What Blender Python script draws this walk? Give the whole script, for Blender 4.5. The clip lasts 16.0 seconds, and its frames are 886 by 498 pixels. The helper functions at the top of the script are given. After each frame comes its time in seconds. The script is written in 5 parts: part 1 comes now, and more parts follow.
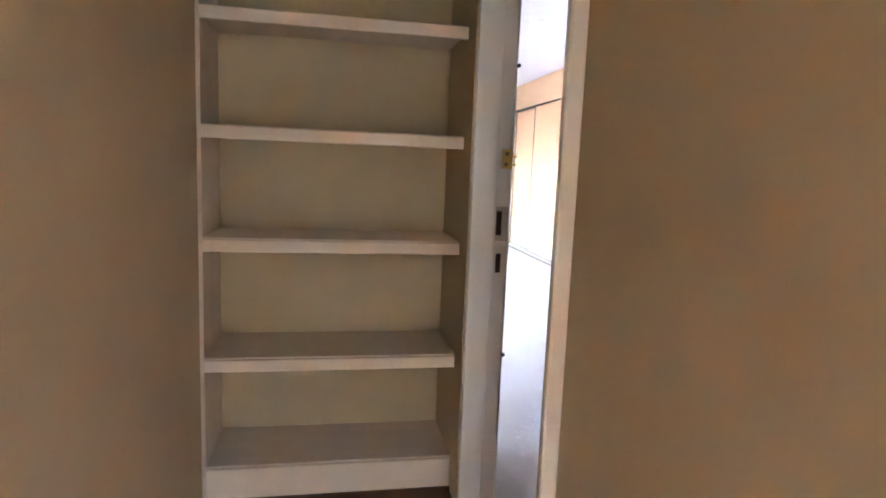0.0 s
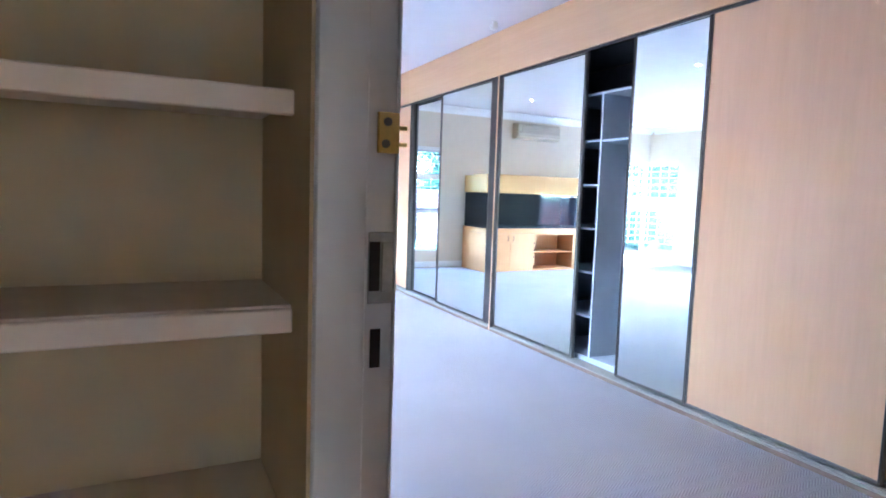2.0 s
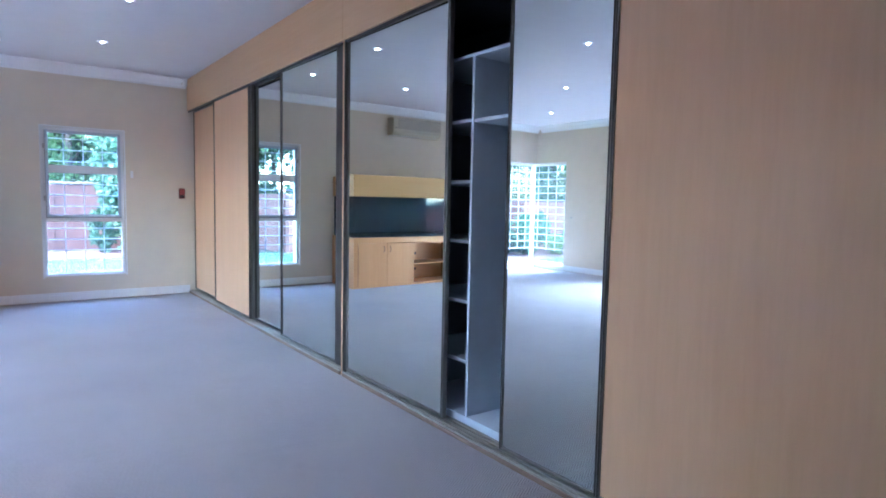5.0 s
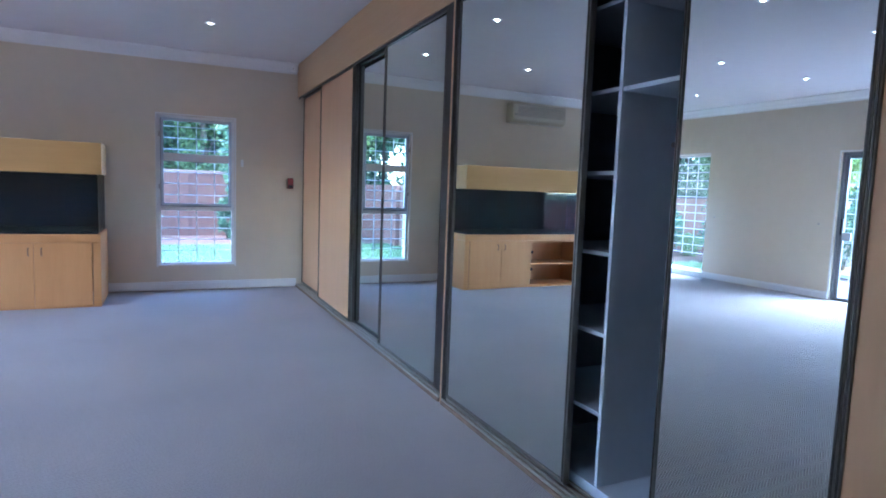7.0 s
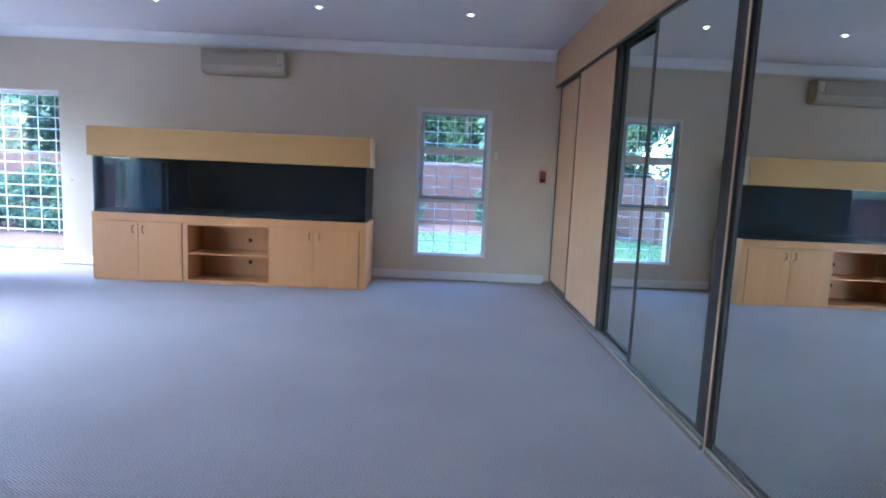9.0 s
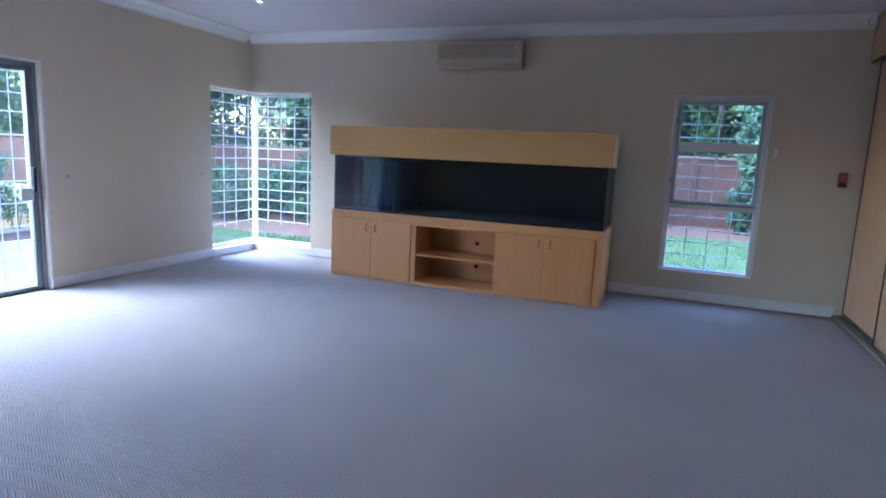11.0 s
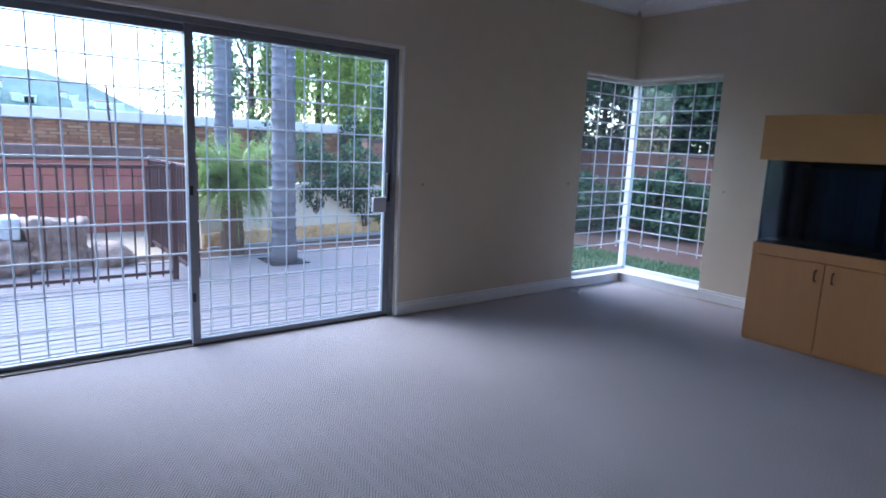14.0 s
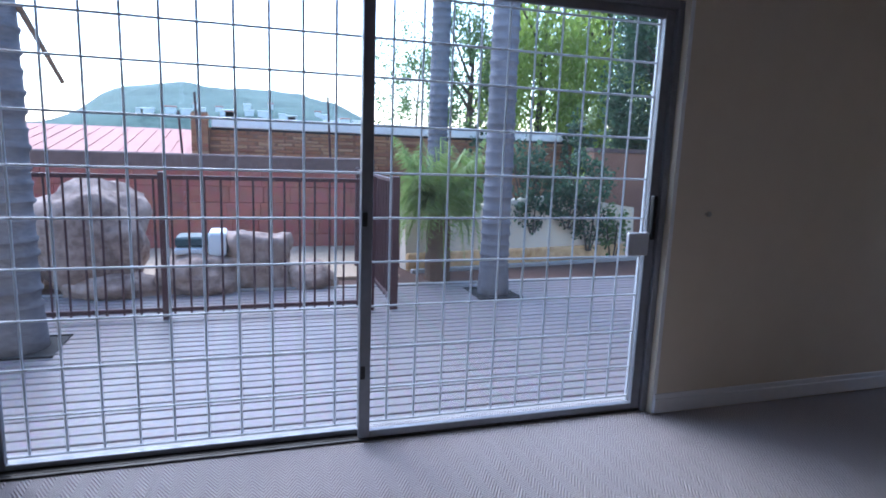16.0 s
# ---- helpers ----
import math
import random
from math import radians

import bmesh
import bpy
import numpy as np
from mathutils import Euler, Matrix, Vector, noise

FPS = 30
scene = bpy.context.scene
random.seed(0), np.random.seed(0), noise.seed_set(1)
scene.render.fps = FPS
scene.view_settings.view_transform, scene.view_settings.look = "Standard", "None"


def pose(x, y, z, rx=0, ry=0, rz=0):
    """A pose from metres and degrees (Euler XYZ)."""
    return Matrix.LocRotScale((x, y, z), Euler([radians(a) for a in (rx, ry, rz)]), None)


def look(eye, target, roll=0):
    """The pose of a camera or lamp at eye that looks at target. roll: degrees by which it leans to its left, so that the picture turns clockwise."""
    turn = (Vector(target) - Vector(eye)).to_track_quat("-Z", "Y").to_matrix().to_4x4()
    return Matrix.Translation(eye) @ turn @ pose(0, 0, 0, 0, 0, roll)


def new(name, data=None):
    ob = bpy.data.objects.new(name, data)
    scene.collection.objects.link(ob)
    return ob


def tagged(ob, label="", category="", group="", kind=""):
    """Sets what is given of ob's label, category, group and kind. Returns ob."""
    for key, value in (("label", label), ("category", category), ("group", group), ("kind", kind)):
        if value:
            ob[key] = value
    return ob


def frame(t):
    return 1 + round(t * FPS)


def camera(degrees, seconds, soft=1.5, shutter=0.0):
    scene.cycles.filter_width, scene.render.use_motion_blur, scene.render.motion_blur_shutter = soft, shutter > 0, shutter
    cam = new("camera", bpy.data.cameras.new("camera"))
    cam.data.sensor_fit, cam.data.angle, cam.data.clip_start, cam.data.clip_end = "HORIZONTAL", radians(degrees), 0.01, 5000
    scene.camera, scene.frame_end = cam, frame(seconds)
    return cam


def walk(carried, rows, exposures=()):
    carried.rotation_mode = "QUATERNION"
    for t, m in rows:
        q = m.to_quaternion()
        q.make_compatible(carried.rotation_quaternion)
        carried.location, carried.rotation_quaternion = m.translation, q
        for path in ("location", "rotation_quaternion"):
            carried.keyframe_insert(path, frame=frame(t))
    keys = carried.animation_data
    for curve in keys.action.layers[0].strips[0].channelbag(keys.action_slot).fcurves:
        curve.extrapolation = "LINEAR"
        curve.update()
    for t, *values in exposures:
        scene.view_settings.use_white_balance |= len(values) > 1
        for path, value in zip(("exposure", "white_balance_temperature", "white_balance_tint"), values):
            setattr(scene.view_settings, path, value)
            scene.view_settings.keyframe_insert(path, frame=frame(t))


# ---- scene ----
cam = camera(73.4, 16.0, soft=1.8)
PATH = [
    (0, (0.071, -1.248, 1.387), (0.441, 0.699, 1.116), 2.3),
    (0.5, (0.112, -0.927, 1.398), (0.616, 0.99, 1.132), 2.5),
    (1, (0.18, -0.65, 1.364), (0.808, 1.235, 1.132), 2.2),
    (1.5, (0.232, -0.383, 1.332), (0.995, 1.455, 1.134), 1.8),
    (2, (0.322, -0.13, 1.325), (1.203, 1.656, 1.139), 1.9),
    (2.5, (0.43, 0.072, 1.327), (1.426, 1.797, 1.155), 1.8),
    (3, (0.567, 0.26, 1.321), (1.688, 1.908, 1.164), 1.4),
    (3.5, (0.742, 0.396, 1.321), (1.941, 1.989, 1.166), 1.1),
    (6, (1.608, 1.198, 1.309), (2.71, 2.858, 1.136), 1.4),
    (6.5, (1.699, 1.365, 1.309), (2.698, 3.088, 1.126), 1.7),
    (7, (1.735, 1.537, 1.329), (2.58, 3.34, 1.134), 2.1),
    (7.5, (1.766, 1.689, 1.348), (2.41, 3.569, 1.129), 2.2),
    (8, (1.807, 1.802, 1.367), (2.247, 3.738, 1.13), 2.4),
    (8.5, (1.844, 1.881, 1.367), (2.087, 3.851, 1.116), 2.4),
    (9, (1.874, 1.967, 1.347), (1.908, 3.95, 1.093), 2.6),
    (11.5, (1.471, 2.904, 1.44), (0.617, 4.682, 1.11), 2.6),
    (12, (1.234, 3.143, 1.425), (0.212, 4.829, 1.092), 2.6),
    (12.5, (1.073, 3.464, 1.394), (-0.131, 5.025, 1.058), 2.3),
    (13, (0.841, 3.686, 1.396), (-0.518, 5.114, 1.058), 2.2),
    (13.5, (0.52, 3.843, 1.395), (-0.951, 5.153, 1.049), 2.4),
    (14, (0.187, 3.964, 1.364), (-1.369, 5.173, 1.022), 2.5),
    (14.5, (-0.157, 4.106, 1.359), (-1.81, 5.178, 1.017), 2.5),
    (15, (-0.48, 4.255, 1.359), (-2.222, 5.177, 1.02), 2.3),
    (15.5, (-0.827, 4.386, 1.354), (-2.635, 5.172, 1.017), 2.2),
    (16, (-1.214, 4.55, 1.331), (-3.094, 5.145, 0.998), 2.1),
]
EXPOSURE = [
    (0.0, 7.65, 5150, 11), (0.6, 7.82, 5000, 11), (1.2, 7.42, 4820, 11), (2.0, 7.05, 4590, 12), (3.5, 6.40, 4610, 13), (6.0, 5.25, 4700, 13), (7.0, 4.95, 4670, 13), (9.0, 4.82, 4760, 12),
    (11.5, 3.74, 4860, 12), (12.5, 3.2, 4910, 12), (14.0, 2.6, 5150, 14), (15.5, 2.0, 5290, 16), (16.0, 1.98, 5290, 16),
]
walk(cam, [(t, look(eye, target, roll)) for t, eye, target, roll in PATH], EXPOSURE)

# ---- world, sun and exposure ----
world = bpy.data.worlds.new("overcast_sky")
scene.world = world
world.use_nodes = True
wn = world.node_tree.nodes
wl = world.node_tree.links
sky = wn.new("ShaderNodeTexSky")
sky.sky_type, sky.sun_disc = "NISHITA", False
sky.sun_elevation, sky.sun_rotation = radians(48), radians(250)
sky.air_density, sky.dust_density, sky.ozone_density = 1.2, 1.2, 1.5
wl.new(sky.outputs["Color"], wn["Background"].inputs["Color"])
wn["Background"].inputs["Strength"].default_value = 0.15

sun_data = bpy.data.lights.new("sun", "SUN")
sun_data.energy, sun_data.angle, sun_data.color = 1.0, radians(55), (1.0, 0.96, 0.9)
sun = new("sun", sun_data)
sun.matrix_world = look((-31.4, -11.4, 37.2), (0, 0, 0))


LAMP_W = 0.55                                           # watts of each downlight


# ---- materials ----
def mat(name, color, rough=0.6, metal=0.0, vary=0.06, scale=6.0, bump=0.0, bump_scale=80.0, stretch=(1, 1, 1), tint=None, spec=0.4):
    """A painted or solid surface: two scales of colour variation and a fine relief."""
    m = bpy.data.materials.new(name)
    m.use_nodes = True
    n, l = m.node_tree.nodes, m.node_tree.links
    p = n["Principled BSDF"]
    p.inputs["Roughness"].default_value, p.inputs["Metallic"].default_value = rough, metal
    p.inputs["Specular IOR Level"].default_value = spec
    co = n.new("ShaderNodeTexCoord")
    mp = n.new("ShaderNodeMapping")
    mp.inputs["Scale"].default_value = stretch
    l.new(co.outputs["Object"], mp.inputs["Vector"])
    big, fine = n.new("ShaderNodeTexNoise"), n.new("ShaderNodeTexNoise")
    big.inputs["Scale"].default_value, fine.inputs["Scale"].default_value = scale * 0.2, scale * 3
    big.inputs["Detail"].default_value, fine.inputs["Detail"].default_value = 4, 6
    for t in (big, fine):
        l.new(mp.outputs["Vector"], t.inputs["Vector"])
    add = n.new("ShaderNodeMath")
    add.operation = "ADD"
    l.new(big.outputs["Fac"], add.inputs[0]), l.new(fine.outputs["Fac"], add.inputs[1])
    half = n.new("ShaderNodeMath")
    half.operation, half.inputs[1].default_value = "MULTIPLY", 0.5
    l.new(add.outputs[0], half.inputs[0])
    ramp = n.new("ShaderNodeValToRGB")
    dark = [c * (1 - vary) for c in color]
    lite = [min(1, c * (1 + vary)) for c in (tint or color)]
    ramp.color_ramp.elements[0].position, ramp.color_ramp.elements[1].position = 0.33, 0.67
    ramp.color_ramp.elements[0].color, ramp.color_ramp.elements[1].color = (*dark, 1), (*lite, 1)
    l.new(half.outputs[0], ramp.inputs["Fac"])
    l.new(ramp.outputs["Color"], p.inputs["Base Color"])
    if bump:
        g = n.new("ShaderNodeTexNoise")
        g.inputs["Scale"].default_value, g.inputs["Detail"].default_value = bump_scale, 5
        l.new(mp.outputs["Vector"], g.inputs["Vector"])
        b = n.new("ShaderNodeBump")
        b.inputs["Strength"].default_value, b.inputs["Distance"].default_value = bump, 0.01
        l.new(g.outputs["Fac"], b.inputs["Height"])
        l.new(b.outputs["Normal"], p.inputs["Normal"])
    return m


def wood_mat(name, color, dark, stretch=(10, 10, 0.7), rough=0.42, amount=0.5):
    """Veneer: long soft grain along the axis with the smallest stretch."""
    m = bpy.data.materials.new(name)
    m.use_nodes = True
    n, l = m.node_tree.nodes, m.node_tree.links
    p = n["Principled BSDF"]
    co, mp = n.new("ShaderNodeTexCoord"), n.new("ShaderNodeMapping")
    mp.inputs["Scale"].default_value = stretch
    l.new(co.outputs["Object"], mp.inputs["Vector"])
    g, f = n.new("ShaderNodeTexNoise"), n.new("ShaderNodeTexNoise")
    g.inputs["Scale"].default_value, g.inputs["Detail"].default_value, g.inputs["Distortion"].default_value = 1.2, 5, 0.8
    f.inputs["Scale"].default_value, f.inputs["Detail"].default_value = 9, 8
    l.new(mp.outputs["Vector"], g.inputs["Vector"]), l.new(mp.outputs["Vector"], f.inputs["Vector"])
    mx = n.new("ShaderNodeMath")
    mx.operation = "MULTIPLY_ADD"
    mx.inputs[1].default_value = 0.45
    l.new(f.outputs["Fac"], mx.inputs[0])
    sc = n.new("ShaderNodeMath")
    sc.operation, sc.inputs[1].default_value = "MULTIPLY", 0.55
    l.new(g.outputs["Fac"], sc.inputs[0]), l.new(sc.outputs[0], mx.inputs[2])
    r = n.new("ShaderNodeValToRGB")
    r.color_ramp.elements[0].position, r.color_ramp.elements[1].position = 0.5 - amount * 0.4, 0.5 + amount * 0.3
    r.color_ramp.elements[0].color, r.color_ramp.elements[1].color = (*dark, 1), (*color, 1)
    l.new(mx.outputs[0], r.inputs["Fac"]), l.new(r.outputs["Color"], p.inputs["Base Color"])
    p.inputs["Roughness"].default_value, p.inputs["Specular IOR Level"].default_value = rough, 0.35
    b = n.new("ShaderNodeBump")
    b.inputs["Strength"].default_value, b.inputs["Distance"].default_value = 0.08, 0.003
    l.new(f.outputs["Fac"], b.inputs["Height"]), l.new(b.outputs["Normal"], p.inputs["Normal"])
    return m


def glass_mat(name, tint=(1, 1, 1), gloss=0.02, haze=0.0):
    m = bpy.data.materials.new(name)
    m.use_nodes = True
    n, l = m.node_tree.nodes, m.node_tree.links
    n.remove(n["Principled BSDF"])
    t, g, f, x = n.new("ShaderNodeBsdfTransparent"), n.new("ShaderNodeBsdfGlossy"), n.new("ShaderNodeLayerWeight"), n.new("ShaderNodeMixShader")
    t.inputs["Color"].default_value = (*tint, 1)
    g.inputs["Roughness"].default_value = 0.0
    f.inputs["Blend"].default_value = 0.5
    up, ad = n.new("ShaderNodeMath"), n.new("ShaderNodeMath")
    up.operation, up.inputs[1].default_value = "POWER", 5.0
    ad.operation, ad.inputs[1].default_value, ad.inputs[2].default_value = "MULTIPLY_ADD", 0.55, gloss
    l.new(f.outputs["Facing"], up.inputs[0]), l.new(up.outputs[0], ad.inputs[0]), l.new(ad.outputs[0], x.inputs["Fac"])
    l.new(t.outputs[0], x.inputs[1]), l.new(g.outputs[0], x.inputs[2])
    # a little translucent white imitates veiling glare over the view
    d, y, nz, sc = n.new("ShaderNodeBsdfTranslucent"), n.new("ShaderNodeMixShader"), n.new("ShaderNodeTexNoise"), n.new("ShaderNodeMath")
    nz.inputs["Scale"].default_value, nz.inputs["Detail"].default_value = 3.0, 6
    sc.operation, sc.inputs[1].default_value = "MULTIPLY", haze * 2
    l.new(nz.outputs["Fac"], sc.inputs[0]), l.new(sc.outputs[0], y.inputs["Fac"])
    l.new(x.outputs[0], y.inputs[1]), l.new(d.outputs[0], y.inputs[2])
    l.new(y.outputs[0], n["Material Output"].inputs["Surface"])
    return m


def carpet_mat():
    """Wool carpet in a woven herringbone: bands some 4 cm wide that run east to west, 2 cm ribs."""
    m = bpy.data.materials.new("herringbone_carpet")
    m.use_nodes = True
    n, l = m.node_tree.nodes, m.node_tree.links
    p = n["Principled BSDF"]
    co, sp = n.new("ShaderNodeTexCoord"), n.new("ShaderNodeSeparateXYZ")
    l.new(co.outputs["Object"], sp.inputs[0])

    def mth(op, a, b=None, c=None):
        k = n.new("ShaderNodeMath")
        k.operation = op
        for i, v in enumerate((a, b, c)):
            if v is None:
                continue
            if isinstance(v, (int, float)):
                k.inputs[i].default_value = v
            else:
                l.new(v, k.inputs[i])
        return k.outputs[0]

    tri = mth("PINGPONG", sp.outputs["Y"], 0.043)
    ph = mth("ADD", mth("MULTIPLY", tri, 1.7), sp.outputs["X"])
    rib = mth("SINE", mth("MULTIPLY", ph, 2 * math.pi / 0.023))
    nz, big = n.new("ShaderNodeTexNoise"), n.new("ShaderNodeTexNoise")
    nz.inputs["Scale"].default_value, nz.inputs["Detail"].default_value = 260, 3
    big.inputs["Scale"].default_value, big.inputs["Detail"].default_value = 0.9, 6
    l.new(co.outputs["Object"], nz.inputs["Vector"]), l.new(co.outputs["Object"], big.inputs["Vector"])
    h = mth("ADD", mth("MULTIPLY", rib, 0.8), mth("MULTIPLY", nz.outputs["Fac"], 0.9))
    r = n.new("ShaderNodeValToRGB")
    r.color_ramp.elements[0].position, r.color_ramp.elements[1].position = 0.0, 1.0
    r.color_ramp.elements[0].color, r.color_ramp.elements[1].color = (0.30, 0.262, 0.258, 1), (0.70, 0.63, 0.612, 1)
    val = mth("ADD", mth("MULTIPLY", h, 0.42), mth("MULTIPLY", big.outputs["Fac"], 0.55))
    l.new(val, r.inputs["Fac"]), l.new(r.outputs["Color"], p.inputs["Base Color"])
    p.inputs["Roughness"].default_value, p.inputs["Specular IOR Level"].default_value = 0.85, 0.2
    p.inputs["Sheen Weight"].default_value, p.inputs["Sheen Roughness"].default_value = 0.25, 0.4
    b = n.new("ShaderNodeBump")
    b.inputs["Strength"].default_value, b.inputs["Distance"].default_value = 0.9, 0.006
    l.new(h, b.inputs["Height"]), l.new(b.outputs["Normal"], p.inputs["Normal"])
    return m


def random_mat(name, colors, rough=0.85, bump=0.4, bump_scale=60, spec=0.3, thin=0.0):
    """Pieces and leaves: a colour of its own for every piece."""
    m = bpy.data.materials.new(name)
    m.use_nodes = True
    n, l = m.node_tree.nodes, m.node_tree.links
    p = n["Principled BSDF"]
    ob, isl, ad, fr = n.new("ShaderNodeObjectInfo"), n.new("ShaderNodeNewGeometry"), n.new("ShaderNodeMath"), n.new("ShaderNodeMath")
    ad.operation, fr.operation = "ADD", "FRACT"
    l.new(ob.outputs["Random"], ad.inputs[0]), l.new(isl.outputs["Random Per Island"], ad.inputs[1]), l.new(ad.outputs[0], fr.inputs[0])
    r = n.new("ShaderNodeValToRGB")
    el = r.color_ramp.elements
    while len(el) < len(colors):
        el.new(0.5)
    for i, c in enumerate(colors):
        el[i].position, el[i].color = i / (len(colors) - 1), (*c, 1)
    l.new(fr.outputs[0], r.inputs["Fac"])
    co, nz, mx = n.new("ShaderNodeTexCoord"), n.new("ShaderNodeTexNoise"), n.new("ShaderNodeMix")
    nz.inputs["Scale"].default_value, nz.inputs["Detail"].default_value = bump_scale, 5
    l.new(co.outputs["Object"], nz.inputs["Vector"])
    mx.data_type, mx.blend_type = "RGBA", "MULTIPLY"
    mx.inputs["Factor"].default_value = 0.5
    l.new(r.outputs["Color"], mx.inputs[6]), l.new(nz.outputs["Color"], mx.inputs[7])
    l.new(mx.outputs[2], p.inputs["Base Color"])
    p.inputs["Roughness"].default_value, p.inputs["Specular IOR Level"].default_value = rough, spec
    if bump:
        b = n.new("ShaderNodeBump")
        b.inputs["Strength"].default_value, b.inputs["Distance"].default_value = bump, 0.01
        l.new(nz.outputs["Fac"], b.inputs["Height"]), l.new(b.outputs["Normal"], p.inputs["Normal"])
    if thin:
        tr, mix = n.new("ShaderNodeBsdfTranslucent"), n.new("ShaderNodeMixShader")
        mix.inputs["Fac"].default_value = thin
        l.new(r.outputs["Color"], tr.inputs["Color"])
        l.new(p.outputs[0], mix.inputs[1]), l.new(tr.outputs[0], mix.inputs[2])
        l.new(mix.outputs[0], n["Material Output"].inputs["Surface"])
    return m


def glow_mat(name, color, strength):
    m = bpy.data.materials.new(name)
    m.use_nodes = True
    p = m.node_tree.nodes["Principled BSDF"]
    p.inputs["Base Color"].default_value = (*color, 1)
    p.inputs["Emission Color"].default_value, p.inputs["Emission Strength"].default_value = (*color, 1), strength
    return m


M_WALL = mat("cream_wall_paint", (0.66, 0.572, 0.44), 0.8, vary=0.03, scale=2, bump=0.05, bump_scale=30, spec=0.2)
M_CLOSET = mat("beige_closet_paint", (0.57, 0.43, 0.272), 0.75, vary=0.05, scale=2, bump=0.08, bump_scale=22, spec=0.25)
# colour of the added reflector wall, warm to tint the closet light
M_BOUNCE = mat("warm_bounce_plaster", (0.62, 0.43, 0.26), 0.8, vary=0.08, scale=2, bump=0.1, bump_scale=20)
M_NICHE = mat("yellowed_niche_paint", (0.60, 0.48, 0.305), 0.75, vary=0.05, scale=3, bump=0.05, bump_scale=22, spec=0.25)
M_CEIL = mat("ceiling_paint", (0.70, 0.66, 0.67), 0.85, vary=0.02, scale=2, bump=0.03, spec=0.2)
M_WHITE = mat("white_gloss_paint", (0.78, 0.77, 0.76), 0.4, vary=0.03, scale=8, bump=0.03, bump_scale=40)
M_SHELF = mat("old_white_shelf_paint", (0.79, 0.67, 0.55), 0.5, vary=0.05, scale=5, bump=0.05, bump_scale=30)
M_CARPET = carpet_mat()
M_PLANK = wood_mat("brown_floor_wood", (0.34, 0.16, 0.06), (0.18, 0.08, 0.03), (9, 0.8, 9), 0.35)
M_MAPLE = wood_mat("pale_maple_veneer", (0.66, 0.40, 0.215), (0.62, 0.37, 0.195), (6, 6, 0.5), 0.42, 0.35)
M_MAPLE_H = wood_mat("pale_maple_veneer_lengthwise", (0.60, 0.385, 0.20), (0.53, 0.325, 0.16), (9, 0.5, 9), 0.45, 0.7)
M_BEECH = wood_mat("beech_cabinet_veneer", (0.60, 0.29, 0.105), (0.54, 0.25, 0.085), (8, 8, 0.6), 0.42, 0.6)
M_HOOD = wood_mat("yellowed_hood_veneer", (0.48, 0.29, 0.105), (0.45, 0.265, 0.092), (0.5, 5, 5), 0.55, 0.5)
# dark carcass boards, and the strip that stands in for shade behind the fascia
M_DARKWOOD = mat("dark_board_and_shade", (0.14, 0.155, 0.19), 0.5, vary=0.15, scale=5)
M_INNER = mat("grey_melamine_board", (0.66, 0.725, 0.80), 0.4, vary=0.04, scale=5)
M_ALU = mat("bronze_aluminium", (0.20, 0.185, 0.16), 0.38, 0.7, vary=0.08, scale=12)
M_ALU_DK = mat("dark_bronze_aluminium", (0.055, 0.05, 0.045), 0.42, 0.5, vary=0.1, scale=12)
M_SLIDE = mat("grey_aluminium", (0.24, 0.25, 0.275), 0.42, 0.25, vary=0.1, scale=10)
M_TRACK = mat("worn_floor_track", (0.40, 0.37, 0.31), 0.42, 0.5, vary=0.12, scale=12)
M_TIMBER = wood_mat("dull_strip_wood", (0.27, 0.19, 0.13), (0.19, 0.13, 0.09), (9, 0.5, 9), 0.5, 0.6)
M_STEEL = mat("steel_plate", (0.42, 0.40, 0.38), 0.38, 0.85, vary=0.15, scale=30)
M_BRASS = mat("brass_plate", (0.62, 0.44, 0.14), 0.36, 0.8, vary=0.12, scale=30)
# near-black for solid patches that stand in for shade inside holes and gaps
M_HOLE = mat("hole_and_gap_shade", (0.03, 0.02, 0.018), 0.7, vary=0.2)
# real black plastic and rubber, and the painted shade under the roof edge
M_BLACK = mat("black_plastic_and_shade", (0.02, 0.02, 0.022), 0.4, vary=0.1, scale=15)
M_BAR = mat("white_burglar_bar_paint", (0.60, 0.61, 0.64), 0.45, 0.1, vary=0.08, scale=30)
M_AC = mat("cream_appliance_plastic", (0.52, 0.455, 0.34), 0.4, vary=0.03, scale=5)
M_AC_G = mat("grey_grille_plastic", (0.36, 0.315, 0.25), 0.5, vary=0.05, scale=10)
M_RED = mat("maroon_box_paint", (0.20, 0.045, 0.04), 0.45, vary=0.1, scale=20)
M_TANK_BACK = mat("dark_blue_tank_back", (0.012, 0.018, 0.035), 0.35, vary=0.3, scale=3)
M_SILICONE = mat("black_silicone", (0.008, 0.008, 0.01), 0.35)
M_TANK_DIV = mat("blue_acrylic", (0.03, 0.05, 0.095), 0.2, vary=0.15, scale=4)
# light and dark streaks painted in for reflections on the tank glass
M_STREAK = wood_mat("blue_acrylic_painted_reflections", (0.12, 0.20, 0.37), (0.018, 0.032, 0.07), (16, 16, 0.5), 0.2, 0.5)
M_GRAVEL = mat("tank_residue", (0.10, 0.10, 0.095), 0.9, vary=0.4, scale=20)
M_GLASS = glass_mat("window_glass", (0.97, 0.99, 0.985), 0.02, 0.006)
M_TANKGLASS = glass_mat("tank_glass", (0.62, 0.69, 0.74), 0.035)
M_MIRROR = mat("silvered_mirror", (0.76, 0.83, 0.80), 0.0, 1.0, vary=0.0)
M_LAMP = glow_mat("downlight_glow", (1.0, 0.93, 0.82), 5.5)
M_CONC = mat("pale_concrete", (0.34, 0.32, 0.30), 0.85, vary=0.12, scale=3, bump=0.2, bump_scale=40)
